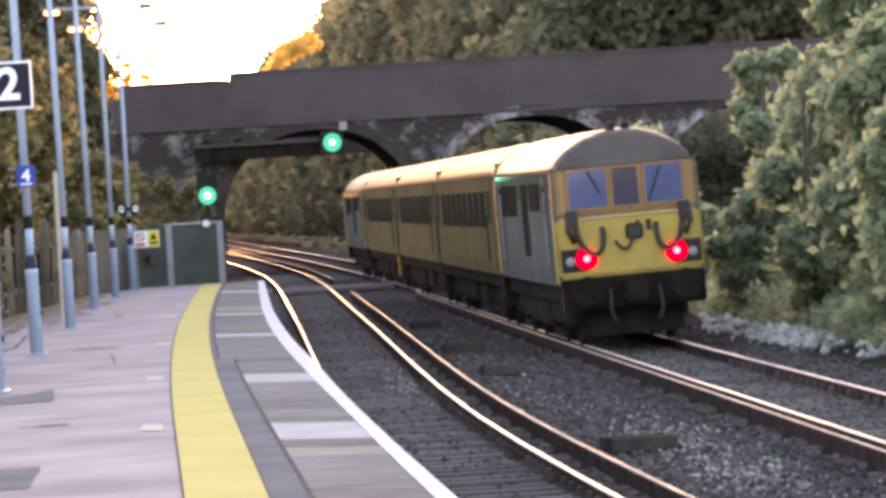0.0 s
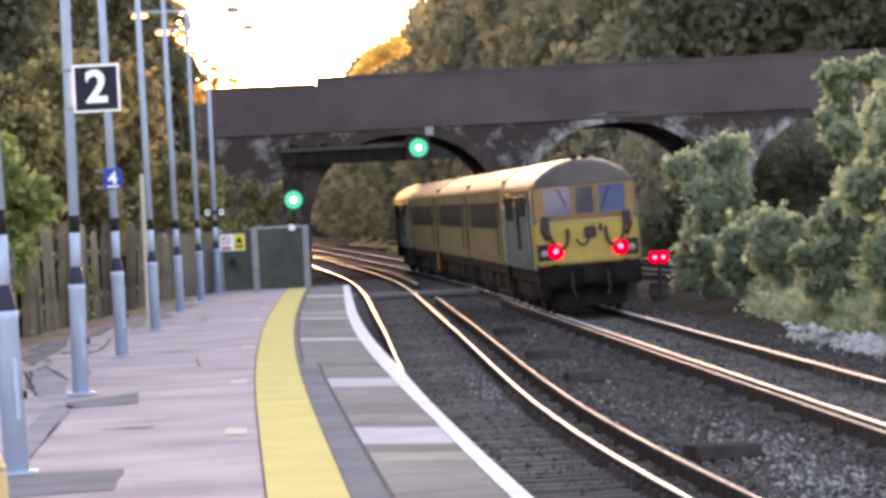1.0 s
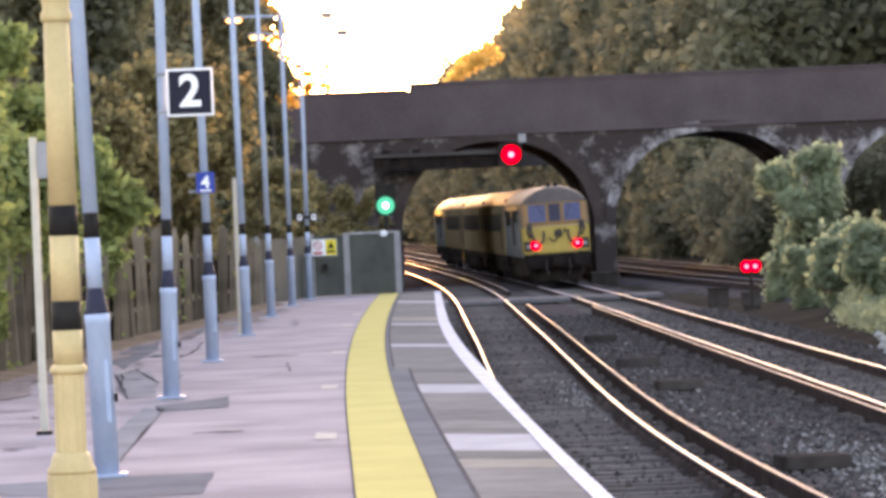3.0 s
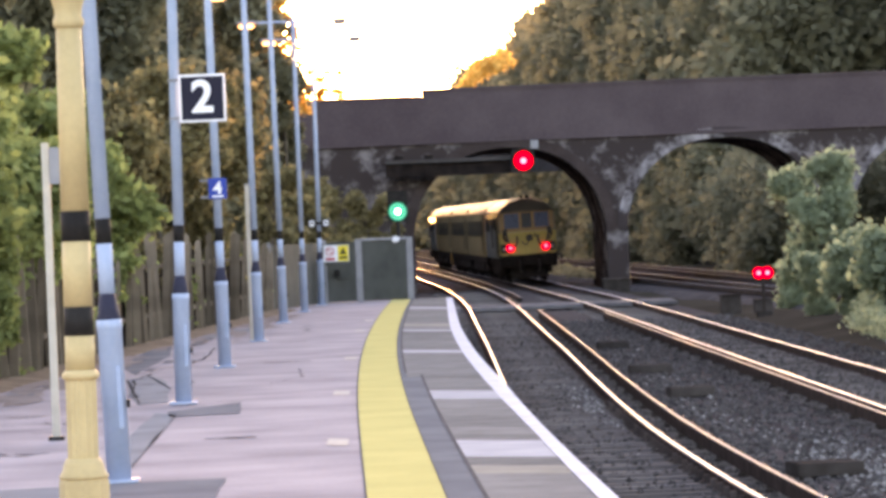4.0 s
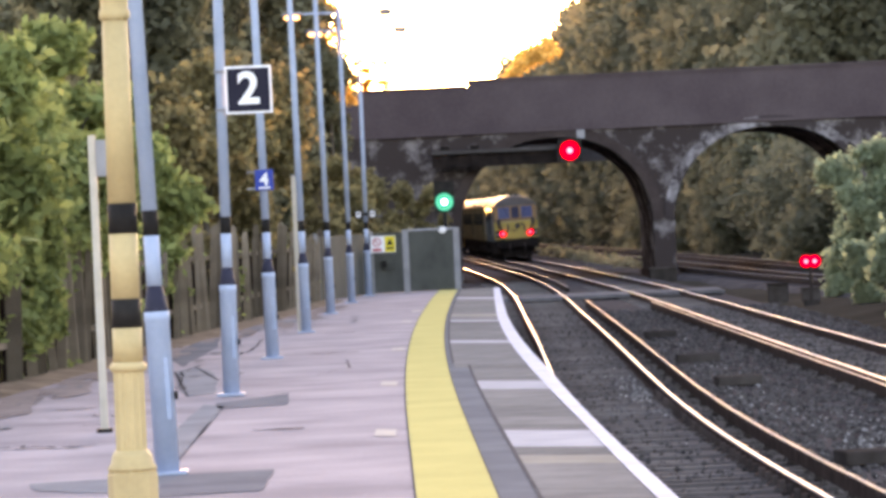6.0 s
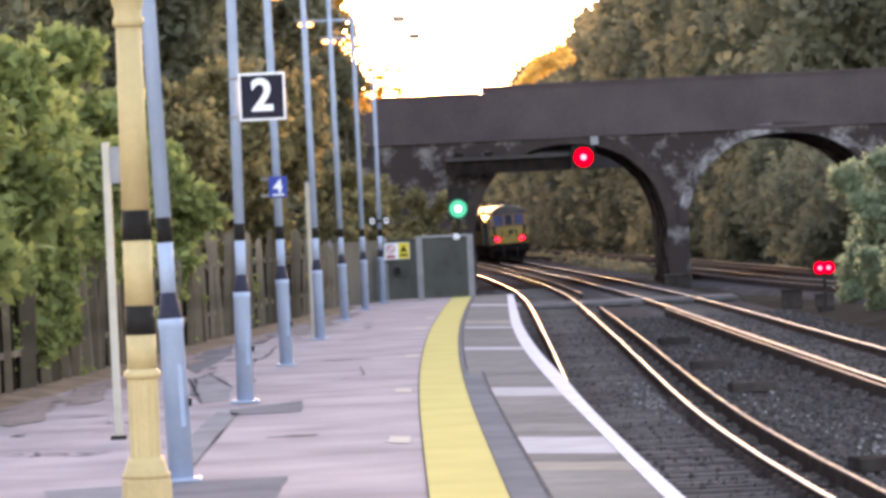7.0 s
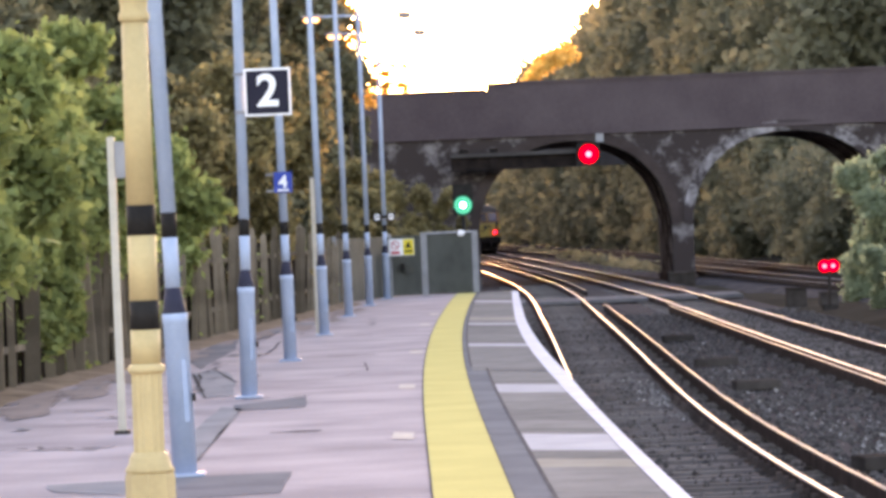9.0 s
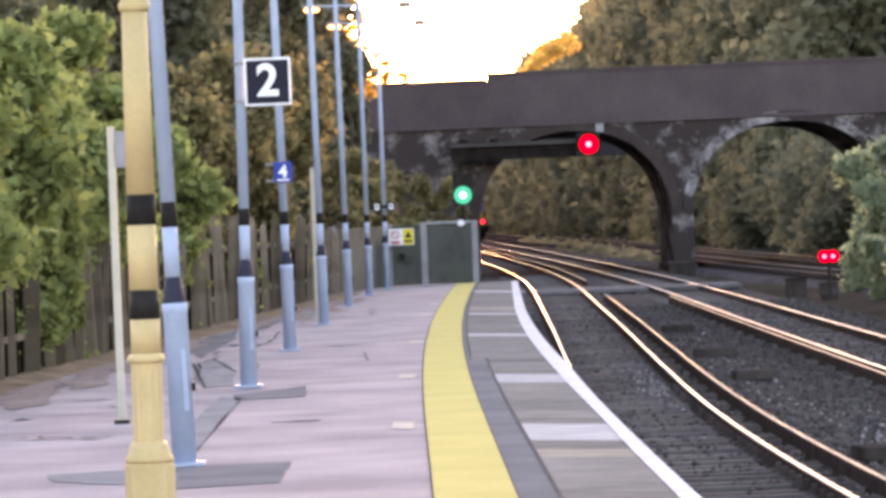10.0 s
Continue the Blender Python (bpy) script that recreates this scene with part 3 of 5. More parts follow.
def crack(pts, w, seed):
    """A meandering open crack in the tarmac."""
    rng = random.Random(seed)
    line = []
    for (x0, y0), (x1, y1) in zip(pts, pts[1:]):
        for q in range(8):
            u = q / 8
            line.append((x0 + (x1 - x0) * u + rng.uniform(-0.02, 0.02), y0 + (y1 - y0) * u + rng.uniform(-0.1, 0.1)))
    line.append(pts[-1])
    verts, faces = [], []
    for x, y in line:
        d = w * rng.uniform(0.5, 1.4)
        verts += [(x - d, y - d * 3, 0.0146), (x + d, y + d * 3, 0.0146)]
    for i in range(len(line) - 1):
        faces.append((2 * i, 2 * i + 1, 2 * i + 3, 2 * i + 2))
    arrays("crack", verts, faces, TAR, PLATFORM, "dark open crack")


for i, (pts, w) in enumerate((([(-2.45, 41.5), (-2.62, 43.6), (-2.8, 47.2), (-2.68, 49.4)], 0.012), ([(-2.3, 42.6), (-2.1, 43.4), (-2.06, 45.6), (-2.25, 47.0)], 0.01),
                              ([(-2.9, 49.5), (-2.5, 51.5), (-2.35, 55.0), (-2.4, 60.0)], 0.012), ([(-3.5, 31.0), (-3.1, 31.3), (-2.6, 30.8)], 0.012),
                              ([(-3.3, 36.0), (-2.95, 36.4), (-2.7, 35.9)], 0.01), ([(-1.2, 44.0), (-0.9, 46.0), (-1.0, 49.0)], 0.006))):
    crack(pts, w, 40 + i)
FADED = mat("faded_paint", (0.5, 0.45, 0.38), (0.38, 0.35, 0.34), scale=5, spec=0.0)
for px, py in ((-0.37, 31.0), (-0.43, 40.9), (-0.42, 52.5), (-0.38, 67.8), (-0.25, 76)):
    arrays("faded_mark", [(px - 0.08, py - 0.4, 0.006), (px + 0.08, py - 0.55, 0.006), (px + 0.08, py + 0.45, 0.006), (px - 0.075, py + 0.6, 0.006)], [(0, 1, 2, 3)], FADED, PLATFORM, "faded cream paint mark")


# ---- road bridge over the cutting ----
def arch_z(x, a, b, spring, crown, power=2.2):
    u = (x - (a + b) / 2) / ((b - a) / 2)
    return spring + (crown - spring) * math.sqrt(max(0.0, 1 - abs(u) ** power))


ARCHES = [(1.4, 9.12, 1.35, 4.88), (9.98, 17.9, 1.4, 4.95), (19.0, 27.0, 1.4, 4.95)]
BY0, BY1, BZ0 = 169.0, 180.0, -1.6


def bridge():
    root = thing("road_bridge", (0, 0, 0), "dark brick arched road bridge with tall plain parapet", "bridge", kind="structure")
    xs = sorted(set([round(v, 3) for v in np.arange(-30, 60.01, 0.25)] + [q + d for a, b, s, c in ARCHES for q, d in ((a, -0.002), (a, 0.002), (a, 0.06), (b, -0.06), (b, -0.002), (b, 0.002))]))
    bm = bmesh.new()
    lower = []
    for x in xs:
        z = BZ0
        for a, b, s, c in ARCHES:
            if a < x < b:
                z = arch_z(x, a, b, s, c)
        lower.append(z)
    top = 5.12
    v = {}
    for i, x in enumerate(xs):
        for j, y in enumerate((BY0, BY1)):
            v[i, j, 0] = bm.verts.new((x, y, lower[i]))
            v[i, j, 1] = bm.verts.new((x, y, top))
    for i in range(len(xs) - 1):
        bm.faces.new((v[i, 0, 0], v[i + 1, 0, 0], v[i + 1, 0, 1], v[i, 0, 1]))
        bm.faces.new((v[i + 1, 1, 0], v[i, 1, 0], v[i, 1, 1], v[i + 1, 1, 1]))
        bm.faces.new((v[i, 0, 0], v[i, 1, 0], v[i + 1, 1, 0], v[i + 1, 0, 0]))
        bm.faces.new((v[i, 0, 1], v[i + 1, 0, 1], v[i + 1, 1, 1], v[i, 1, 1]))
    part("arch_wall", bm, LIME_BRICK, root, "stained brick spandrels and piers")
    for a, b, s, c in ARCHES:
        bm = bmesh.new()
        n = 40
        pts = []
        for k in range(n + 1):
            x = (a + b) / 2 - (b - a) / 2 * math.cos(math.pi * k / n)
            pts.append((x, arch_z(x, a, b, s, c)))
        for y0, y1 in ((BY0 - 0.06, BY0 + 0.3),):
            prev = None
            for k, (x, z) in enumerate(pts):
                nx, nz = (x - (a + b) / 2) / ((b - a) / 2) ** 2, (z - s + 0.8) / (c - s) ** 2
                q = math.hypot(nx, nz)
                o = (x + nx / q * 0.42, z + nz / q * 0.42)
                cur = [bm.verts.new((x, y0, z)), bm.verts.new((o[0], y0, o[1])), bm.verts.new((o[0], y1, o[1])), bm.verts.new((x, y1, z))]
                if prev:
                    for e in range(4):
                        bm.faces.new((prev[e], prev[(e + 1) % 4], cur[(e + 1) % 4], cur[e]))
                prev = cur
        part("arch_ring", bm, LIME if a > 5 else BRICK, root, "lime-streaked arch ring" if a > 5 else "dark brick arch ring")
    part("string_course", boxed(-30, 60, BY0 - 0.12, BY0 + 0.2, 5.12, 5.27, 0.02), PARAPET, root)
    part("parapet", boxed(-30, 1.9, BY0 - 0.02, BY0 + 0.35, 5.27, 7.02), PARAPET, root, "dark brick parapet")
    part("parapet", boxed(1.9, 60, BY0 - 0.02, BY0 + 0.35, 5.27, 7.24), PARAPET, root, "dark brick parapet")
    part("coping", boxed(-30, 1.88, BY0 - 0.08, BY0 + 0.42, 7.02, 7.12, 0.02), PARAPET, root)
    part("coping", boxed(1.88, 60, BY0 - 0.08, BY0 + 0.42, 7.24, 7.36, 0.02), PARAPET, root)
    part("parapet", boxed(-30, 60, BY1 - 0.35, BY1, 5.12, 6.7), PARAPET, root, "dark brick parapet")
    for a, b, s, c in ARCHES:
        part("pier_footing", boxed(b - 0.06, b + 0.92, BY0 - 0.15, BY1 + 0.15, BZ0, -0.62, 0.03), BRICK, root)
    return root


LIME_BRICK = mat("stained_spandrel_brick", (0.19, 0.17, 0.17), (0.046, 0.036, 0.035), scale=1.1, fine=5.0, rough=0.9, bump=0.3, spec=0.0)
LIME_BRICK.node_tree.nodes["Color Ramp"].color_ramp.elements[0].position = 0.66
bridge()


def girder_span():
    """A flat girder span just beyond the arches, on a masonry abutment."""
    root = thing("girder_bridge", (0, 0, 0), "flat steel girder span on a dark abutment", "bridge", kind="structure")
    part("girder", boxed(-8, 9, 186, 186.4, 4.15, 5.0, 0.02), GIRDER, root, "riveted plate girder")
    part("top_flange", boxed(-8, 9, 185.85, 186.55, 5.0, 5.06), GIRDER, root)
    part("bottom_flange", boxed(-8, 9, 185.85, 186.55, 4.09, 4.15), GIRDER, root)
    for k in range(12):
        part("stiffener", boxed(-7 + k * 1.3, -6.9 + k * 1.3, 185.88, 186.0, 4.15, 5.0), GIRDER, root)
    bm = bmesh.new()
    pts = [(-8, -1.6), (1.5, -1.6), (1.5, 3.0), (1.6, 3.45), (1.85, 3.85), (2.2, 4.09), (-8, 4.09)]
    f = [bm.verts.new((x, 185.9, z)) for x, z in pts]
    b = [bm.verts.new((x, 190, z)) for x, z in pts]
    bm.faces.new(f)
    bm.faces.new(b[::-1])
    for i in range(len(pts)):
        j = (i + 1) % len(pts)
        bm.faces.new((f[j], f[i], b[i], b[j]))
    part("abutment", bm, BRICK, root, "dark masonry abutment")


girder_span()


def signal_beam():
    """A steel beam bracketed off the face of the bridge, up to the signal."""
    root = thing("signal_beam", (0, 0, 0), "steel beam bracketed to the bridge face, light top and dark underside painted", "beam", kind="structure")
    # light from above put into the colours: pale top flange, dark web and underside
    part("web", boxed(0.35, 5.35, 168.2, 168.24, 3.92, 4.38), BEAM, root, "dark web plate")
    part("top_flange", boxed(0.35, 5.35, 168.0, 168.4, 4.38, 4.52), GIRDER, root, "paler top flange")
    part("bottom_flange", boxed(0.35, 5.35, 168.05, 168.4, 3.85, 3.92), BEAM, root)
    for x in (0.7, 1.9):
        part("bracket", boxed(x, x + 0.35, 168.1, BY0 - 0.05, 3.7, 4.7, 0.02), BEAM, root, "dark wall bracket")


signal_beam()


# ---- platform furniture ----
def lamp_post(x, y):
    root = thing("lamp_post", (x, y, 0), "pale blue steel lamp post with black band and thick base", "lamp post", "lamp posts along the platform")
    part("base_plate", boxed(-0.13, 0.13, -0.13, 0.13, 0, 0.025, 0.006), BLUE, root)
    part("base_tube", lathe([(0.078, 0.02), (0.078, 0.98), (0.082, 0.985), (0.082, 1.045)], 20), BLUE, root, "thick pale blue base tube", True)
    part("collar", lathe([(0.08, 1.045), (0.076, 1.06), (0.05, 1.21)], 20), NAVY, root, "dark navy tapered collar", True)
    part("lower_shaft", lathe([(0.05, 1.2), (0.05, 1.53)], 16), BLUE, root, "", True)
    part("band", lathe([(0.0505, 1.53), (0.0505, 1.69)], 16), BLACK, root, "black painted band", True)
    part("upper_shaft", lathe([(0.05, 1.69), (0.047, 4.0), (0.04, 6.15), (0.02, 6.17)], 16), BLUE, root, "", True)
    part("door", boxed(0.02, 0.058, -0.078, -0.05, 0.35, 0.75, 0.006), BLUE, root)
    part("bolt", lathe([(0.012, -0.02), (0.012, 0.03)], 8, at=(0.09, -0.03, 0.5)), BLACK, root)
    for s in (-1, 1):
        arm = part("arm", tube([(0, 0, 6.05), (s * 0.4, 0, 6.07), (s * 0.8, 0, 6.06)], 0.027), BLUE, root)
        bm = bmesh.new()
        rings = []
        for u, w, h in ((0.72, 0.03, 0.03), (0.78, 0.07, 0.05), (0.95, 0.085, 0.06), (1.12, 0.075, 0.045), (1.2, 0.03, 0.02)):
            rings.append([bm.verts.new((s * u, w * math.cos(a), 6.06 + h * max(-0.25, math.sin(a)))) for a in np.linspace(0, 2 * math.pi, 12, endpoint=False)])
        for a, b in zip(rings, rings[1:]):
            for k in range(12):
                bm.faces.new((a[k], a[(k + 1) % 12], b[(k + 1) % 12], b[k]))
        bm.faces.new(rings[0][::-1])
        bm.faces.new(rings[-1])
        head = part("lantern", bm, GREY, arm, "grey lantern head", True)
        bowl = boxed(s * 0.97 - 0.17, s * 0.97 + 0.17, -0.08, 0.08, 5.955, 6.045, 0.035)
        part("bowl", bowl, LAMPGLOW if s < 0 else GREY, head, "glowing warm lamp bowl" if s < 0 else "unlit bowl")
    return root


POSTS = [(-1.72, 26.9), (-1.91, 39.8), (-1.93, 51.0), (-1.88, 63.6), (-1.82, 77.3), (-1.63, 88.0), (-1.38, 96.0)]
LEANS = [-1.4, 0.6, -0.4, -0.3, -0.3, 0.0, 0.2]
first_post = lamp_post(*POSTS[0])
first_post.matrix_basis = pose(*POSTS[0], 0, 0, LEANS[0], 0)
for (x, y), lean in zip(POSTS[1:], LEANS[1:]):
    copy_thing(first_post, pose(x, y, 0, 0, lean))


def iron_column():
    root = thing("iron_column", (-1.52, 21.0, 0), "cream cast-iron column with two black bands", "column")
    root.matrix_basis = pose(-1.52, 21.0, 0, 0, 0.35, 0)
    part("plinth", lathe([(0.125, 0), (0.125, 0.34), (0.118, 0.36)], 8), CREAM, root, "octagonal cream plinth")
    part("plinth_moulding", lathe([(0.122, 0.36), (0.122, 0.375), (0.105, 0.40), (0.10, 0.43), (0.085, 0.46)], 28), CREAM, root, "", True)
    bm = bmesh.new()
    n, rings = 48, []
    for z in (0.46, 0.85):
        rings.append([bm.verts.new(((0.078 - 0.005 * (i % 4 < 2)) * math.cos(2 * math.pi * i / n), (0.078 - 0.005 * (i % 4 < 2)) * math.sin(2 * math.pi * i / n), z)) for i in range(n)])
    for i in range(n):
        bm.faces.new((rings[0][i], rings[0][(i + 1) % n], rings[1][(i + 1) % n], rings[1][i]))
    part("fluted_shaft", bm, CREAM, root, "fluted lower shaft")
    part("ring", lathe([(0.08, 0.85), (0.094, 0.865), (0.094, 0.88), (0.075, 0.9)], 28), CREAM, root, "", True)
    part("shaft", lathe([(0.074, 0.9), (0.0735, 1.07)], 28), CREAM, root, "", True)
    part("band", lathe([(0.0745, 1.07), (0.074, 1.215)], 28), BLACK, root, "black painted band", True)
    part("shaft", lathe([(0.0725, 1.215), (0.0715, 1.54)], 28), CREAM, root, "", True)
    part("band", lathe([(0.0735, 1.54), (0.073, 1.69)], 28), BLACK, root, "black painted band", True)
    part("shaft", lathe([(0.071, 1.69), (0.064, 2.6)], 28), CREAM, root, "", True)
    part("capital", lathe([(0.066, 2.6), (0.078, 2.615), (0.078, 2.64), (0.067, 2.66), (0.07, 2.70), (0.10, 2.80), (0.115, 2.82), (0.115, 2.9), (0.10, 2.92), (0.1, 3.4)], 28), CREAM, root, "", True)


iron_column()


def slim_post():
    root = thing("small_sign_post", (-2.61, 33.3, 0), "slim cream post with a small notice seen from behind", "sign post")
    part("post", boxed(-0.03, 0.03, -0.03, 0.03, 0, 2.35, 0.006), PALEPOST, root, "pale cream square post")
    part("foot", boxed(-0.06, 0.06, -0.06, 0.06, 0, 0.03), BLACK, root)
    part("panel", boxed(0.03, 0.32, -0.045, -0.03, 2.02, 2.31, 0.004), GREY, root, "grey sign panel")


slim_post()
marker = thing("marker_post", (-2.0, 64.4, 0), "slim cream marker post beside a lamp post", "post")
part("post", boxed(-0.032, 0.032, -0.03, 0.03, 0, 2.38, 0.008), PALEPOST, marker)
part("cap", boxed(-0.036, 0.036, -0.034, 0.034, 2.38, 2.4, 0.004), GREY, marker)


def number_sign(at, w, h, face, text, size, label, border):
    root = thing("platform_sign", at, label, "sign", "platform number signs")
    part("panel", boxed(-w / 2, w / 2, -0.01, 0.02, -h / 2, h / 2, 0.004), SIGNWHITE if border else face, root, "white-bordered panel" if border else "")
    if border:
        part("face", boxed(-w / 2 + border, w / 2 - border, -0.014, -0.008, -h / 2 + border, h / 2 - border), face, root, "dark navy sign face")
    letters(text, size, SIGNWHITE, root, (0, -0.018, 0))
    for z in (-0.4, 0.4):
        part("bracket", boxed(-w / 2 - 0.1, -w / 2 + 0.05, 0.02, 0.05, z * h - 0.012, z * h + 0.012), GREY, root)
    return root


number_sign((-1.615, 39.72, 2.875), 0.44, 0.45, SIGNFACE, "2", 0.42, "dark navy platform sign numbered 2, white border", 0.022)
s4 = number_sign((-1.93, 50.92, 2.165), 0.22, 0.25, SIGNBLUE, "4", 0.21, "small blue sign numbered 4 on a lamp post", 0)
part("bar_line", boxed(-0.07, 0.07, -0.014, -0.009, -0.105, -0.085), SIGNWHITE, s4)


def stop_marker():
    root = thing("marker_plate", (-1.37, 95.9, 1.87), "small black marker plates with white lettering bars", "sign")
    for dx in (-0.16, 0.16):
        p = part("plate", boxed(dx - 0.09, dx + 0.09, -0.02, 0.0, -0.1, 0.1, 0.004), BLACK, root)
        part("bar_line", boxed(dx - 0.055, dx + 0.055, -0.024, -0.018, -0.065, 0.065), SIGNWHITE, p)
        part("bar_line", boxed(dx - 0.03, dx + 0.03, -0.028, -0.023, -0.02, 0.03), BLACK, p)
    part("clamp", boxed(-0.07, 0.07, -0.03, 0.12, -0.03, 0.03), BLACK, root)


stop_marker()


# ---- end fence and gate ----
def end_fence():
    root = thing("platform_end_gate", (0, 0, 0), "grey steel mesh gate and fence across platform end", "gate")
    def panel(x0, x1, y0, y1, z1, name):
        bm = bmesh.new()
        f = [bm.verts.new((x0, y0, 0.03)), bm.verts.new((x1, y1, 0.03)), bm.verts.new((x1, y1, z1)), bm.verts.new((x0, y0, z1))]
        g = [bm.verts.new((v.co.x, v.co.y + 0.03, v.co.z)) for v in f]
        bm.faces.new(f)
        bm.faces.new(g[::-1])
        for i in range(4):
            bm.faces.new((f[(i + 1) % 4], f[i], g[i], g[(i + 1) % 4]))
        return part(name, bm, MESHGREY, root, "fine grey mesh panel")
    panel(-2.38, -1.30, 90.0, 97.6, 1.42, "mesh_panel")
    panel(-1.30, -0.58, 97.6, 98.4, 1.42, "mesh_panel")
    g = panel(-0.44, 0.62, 98.6, 99.4, 1.43, "gate_leaf")
    part("top_rail", tube([(-0.5, 98.55, 1.45), (0.66, 99.4, 1.45)], 0.03), GREY, g)
    for x, y, w in ((-2.38, 90, 0.04), (-1.30, 97.6, 0.05), (-0.51, 98.5, 0.075), (0.68, 99.45, 0.085)):
        part("post", boxed(x - w, x + w, y - 0.05, y + 0.05, 0, 1.48, 0.008), GREY, root, "square steel post")
    part("lock_box", boxed(-1.06, -0.96, 97.7, 97.85, 0.62, 0.78, 0.01), BLACK, root, "black lock box")
    part("lock_plate", boxed(-1.25, -0.75, 97.88, 97.95, 0.55, 0.72, 0.01), MESHGREY, root)
    part("white_cap", boxed(0.28, 0.46, 99.1, 99.2, 1.36, 1.5, 0.03), SIGNWHITE, root, "small white box")


end_fence()


def warning_sign():
    root = thing("warning_sign", (-1.02, 97.4, 1.16), "white and yellow trespass warning sign on the fence", "sign")
    part("panel", boxed(-0.30, 0.30, 0, 0.02, -0.2, 0.2, 0.01), SIGNWHITE, root)
    part("yellow_field", boxed(0.04, 0.28, -0.004, 0.002, -0.18, 0.18), SIGNYELLOW, root)
    bm = bmesh.new()
    n = 32
    for i in range(n):
        a, b = 2 * math.pi * i / n, 2 * math.pi * (i + 1) / n
        bm.faces.new([bm.verts.new((-0.14 + r * math.cos(q), -0.004, 0.05 + r * math.sin(q))) for r, q in ((0.075, a), (0.1, a), (0.1, b), (0.075, b))])
    part("red_ring", bm, SIGNRED, root)
    bm = boxed(-0.012, 0.012, -0.008, -0.003, -0.085, 0.085)
    bmesh.ops.rotate(bm, verts=bm.verts, cent=(0, 0, 0), matrix=Matrix.Rotation(radians(-45), 3, "Y"))
    bmesh.ops.translate(bm, verts=bm.verts, vec=(-0.14, 0, 0.05))
    part("red_slash", bm, SIGNRED, root)
    part("bar_line", boxed(-0.24, -0.04, -0.006, 0.001, -0.16, -0.09), SIGNRED, root)
    bm = bmesh.new()
    f = [bm.verts.new(p) for p in ((0.08, -0.006, -0.02), (0.24, -0.006, -0.02), (0.16, -0.006, 0.13))]
    bm.faces.new(f)
    part("black_triangle", bm, BLACK, root)
    part("bar_line", boxed(0.07, 0.25, -0.007, 0.001, -0.12, -0.07), BLACK, root)


warning_sign()


# ---- pale fence behind the platform ----
def fence():
    root = thing("paling_fence", (0, 0, 0), "weathered split-timber paling fence behind the platform", "fence")
    bms = []
    for k in range(5):
        w, h = 0.036 + 0.006 * k, 1.45 + 0.1 * k
        bm = bmesh.new()
        pts = [(-w, 0), (w, 0), (w * 0.9, h - 0.05), (w * 0.1, h), (-w * 0.9, h - 0.07)]
        f = [bm.verts.new((x, 0, z)) for x, z in pts]
        b = [bm.verts.new((x, 0.03, z)) for x, z in pts]
        bm.faces.new(f)
        bm.faces.new(b[::-1])
        for i in range(5):
            j = (i + 1) % 5
            bm.faces.new((f[j], f[i], b[i], b[j]))
        me = bpy.data.meshes.new("pale")
        bm.to_mesh(me)
        bm.free()
        me.materials.append(PALING)
        bms.append(me)
    y = 18.0
    while y < 92:
        x = float(FENCE(y))
        shared("pale", random.choice(bms), pose(x + 0.03, y, -0.05 - random.random() * 0.12, random.uniform(-2, 2), random.uniform(-3.5, 3.5), random.uniform(-15, 15)), root)
        y += random.choice((0.35, 0.45, 0.6, 0.8, 0.95, 1.2))
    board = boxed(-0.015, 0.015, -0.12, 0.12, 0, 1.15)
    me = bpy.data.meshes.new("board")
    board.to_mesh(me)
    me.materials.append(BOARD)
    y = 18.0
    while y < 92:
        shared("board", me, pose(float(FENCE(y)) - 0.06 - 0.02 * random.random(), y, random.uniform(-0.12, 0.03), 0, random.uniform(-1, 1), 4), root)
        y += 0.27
    for z in (0.4, 1.15):
        bar("fence_rail", 0.02, z, z + 0.07, np.arange(18, 92, 2.0), PALING, FENCE, lambda y: 0.0, -0.02, root)


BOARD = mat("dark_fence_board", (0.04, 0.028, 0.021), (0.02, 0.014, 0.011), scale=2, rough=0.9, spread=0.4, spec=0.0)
fence()


# ---- signals ----
def hood(r, length, bm=None):
    bm = bm or bmesh.new()
    n, rings = 20, []
    for y, rr in ((0, r), (-length, r * 1.02), (-length, r * 1.06), (0, r * 1.06)):
        rings.append([bm.verts.new((rr * math.cos(a), y * (0.55 + 0.45 * math.sin(a)), rr * math.sin(a))) for a in np.linspace(radians(-20), radians(200), n)])
    for a, b in zip(rings, rings[1:]):
        for k in range(n - 1):
            bm.faces.new((a[k], a[k + 1], b[k + 1], b[k]))
    return bm


def head_box(root, w, z0, z1, aperture):
    """A signal head with a round aperture in its front plate."""
    bm = bmesh.new()
    n = 32
    inner = [bm.verts.new((aperture * math.cos(2 * math.pi * i / n), 0, aperture * math.sin(2 * math.pi * i / n))) for i in range(n)]
    outer = []
    for i in range(n):
        c, s = math.cos(2 * math.pi * i / n), math.sin(2 * math.pi * i / n)
        k = max(abs(c), abs(s))
        outer.append(bm.verts.new((w * c / k, 0, (z1 if s > 0 else -z0) * s / k)))
    for i in range(n):
        bm.faces.new((inner[i], outer[i], outer[(i + 1) % n], inner[(i + 1) % n]))
    part("front_plate", bm, BLACK, root, "matt black backboard")


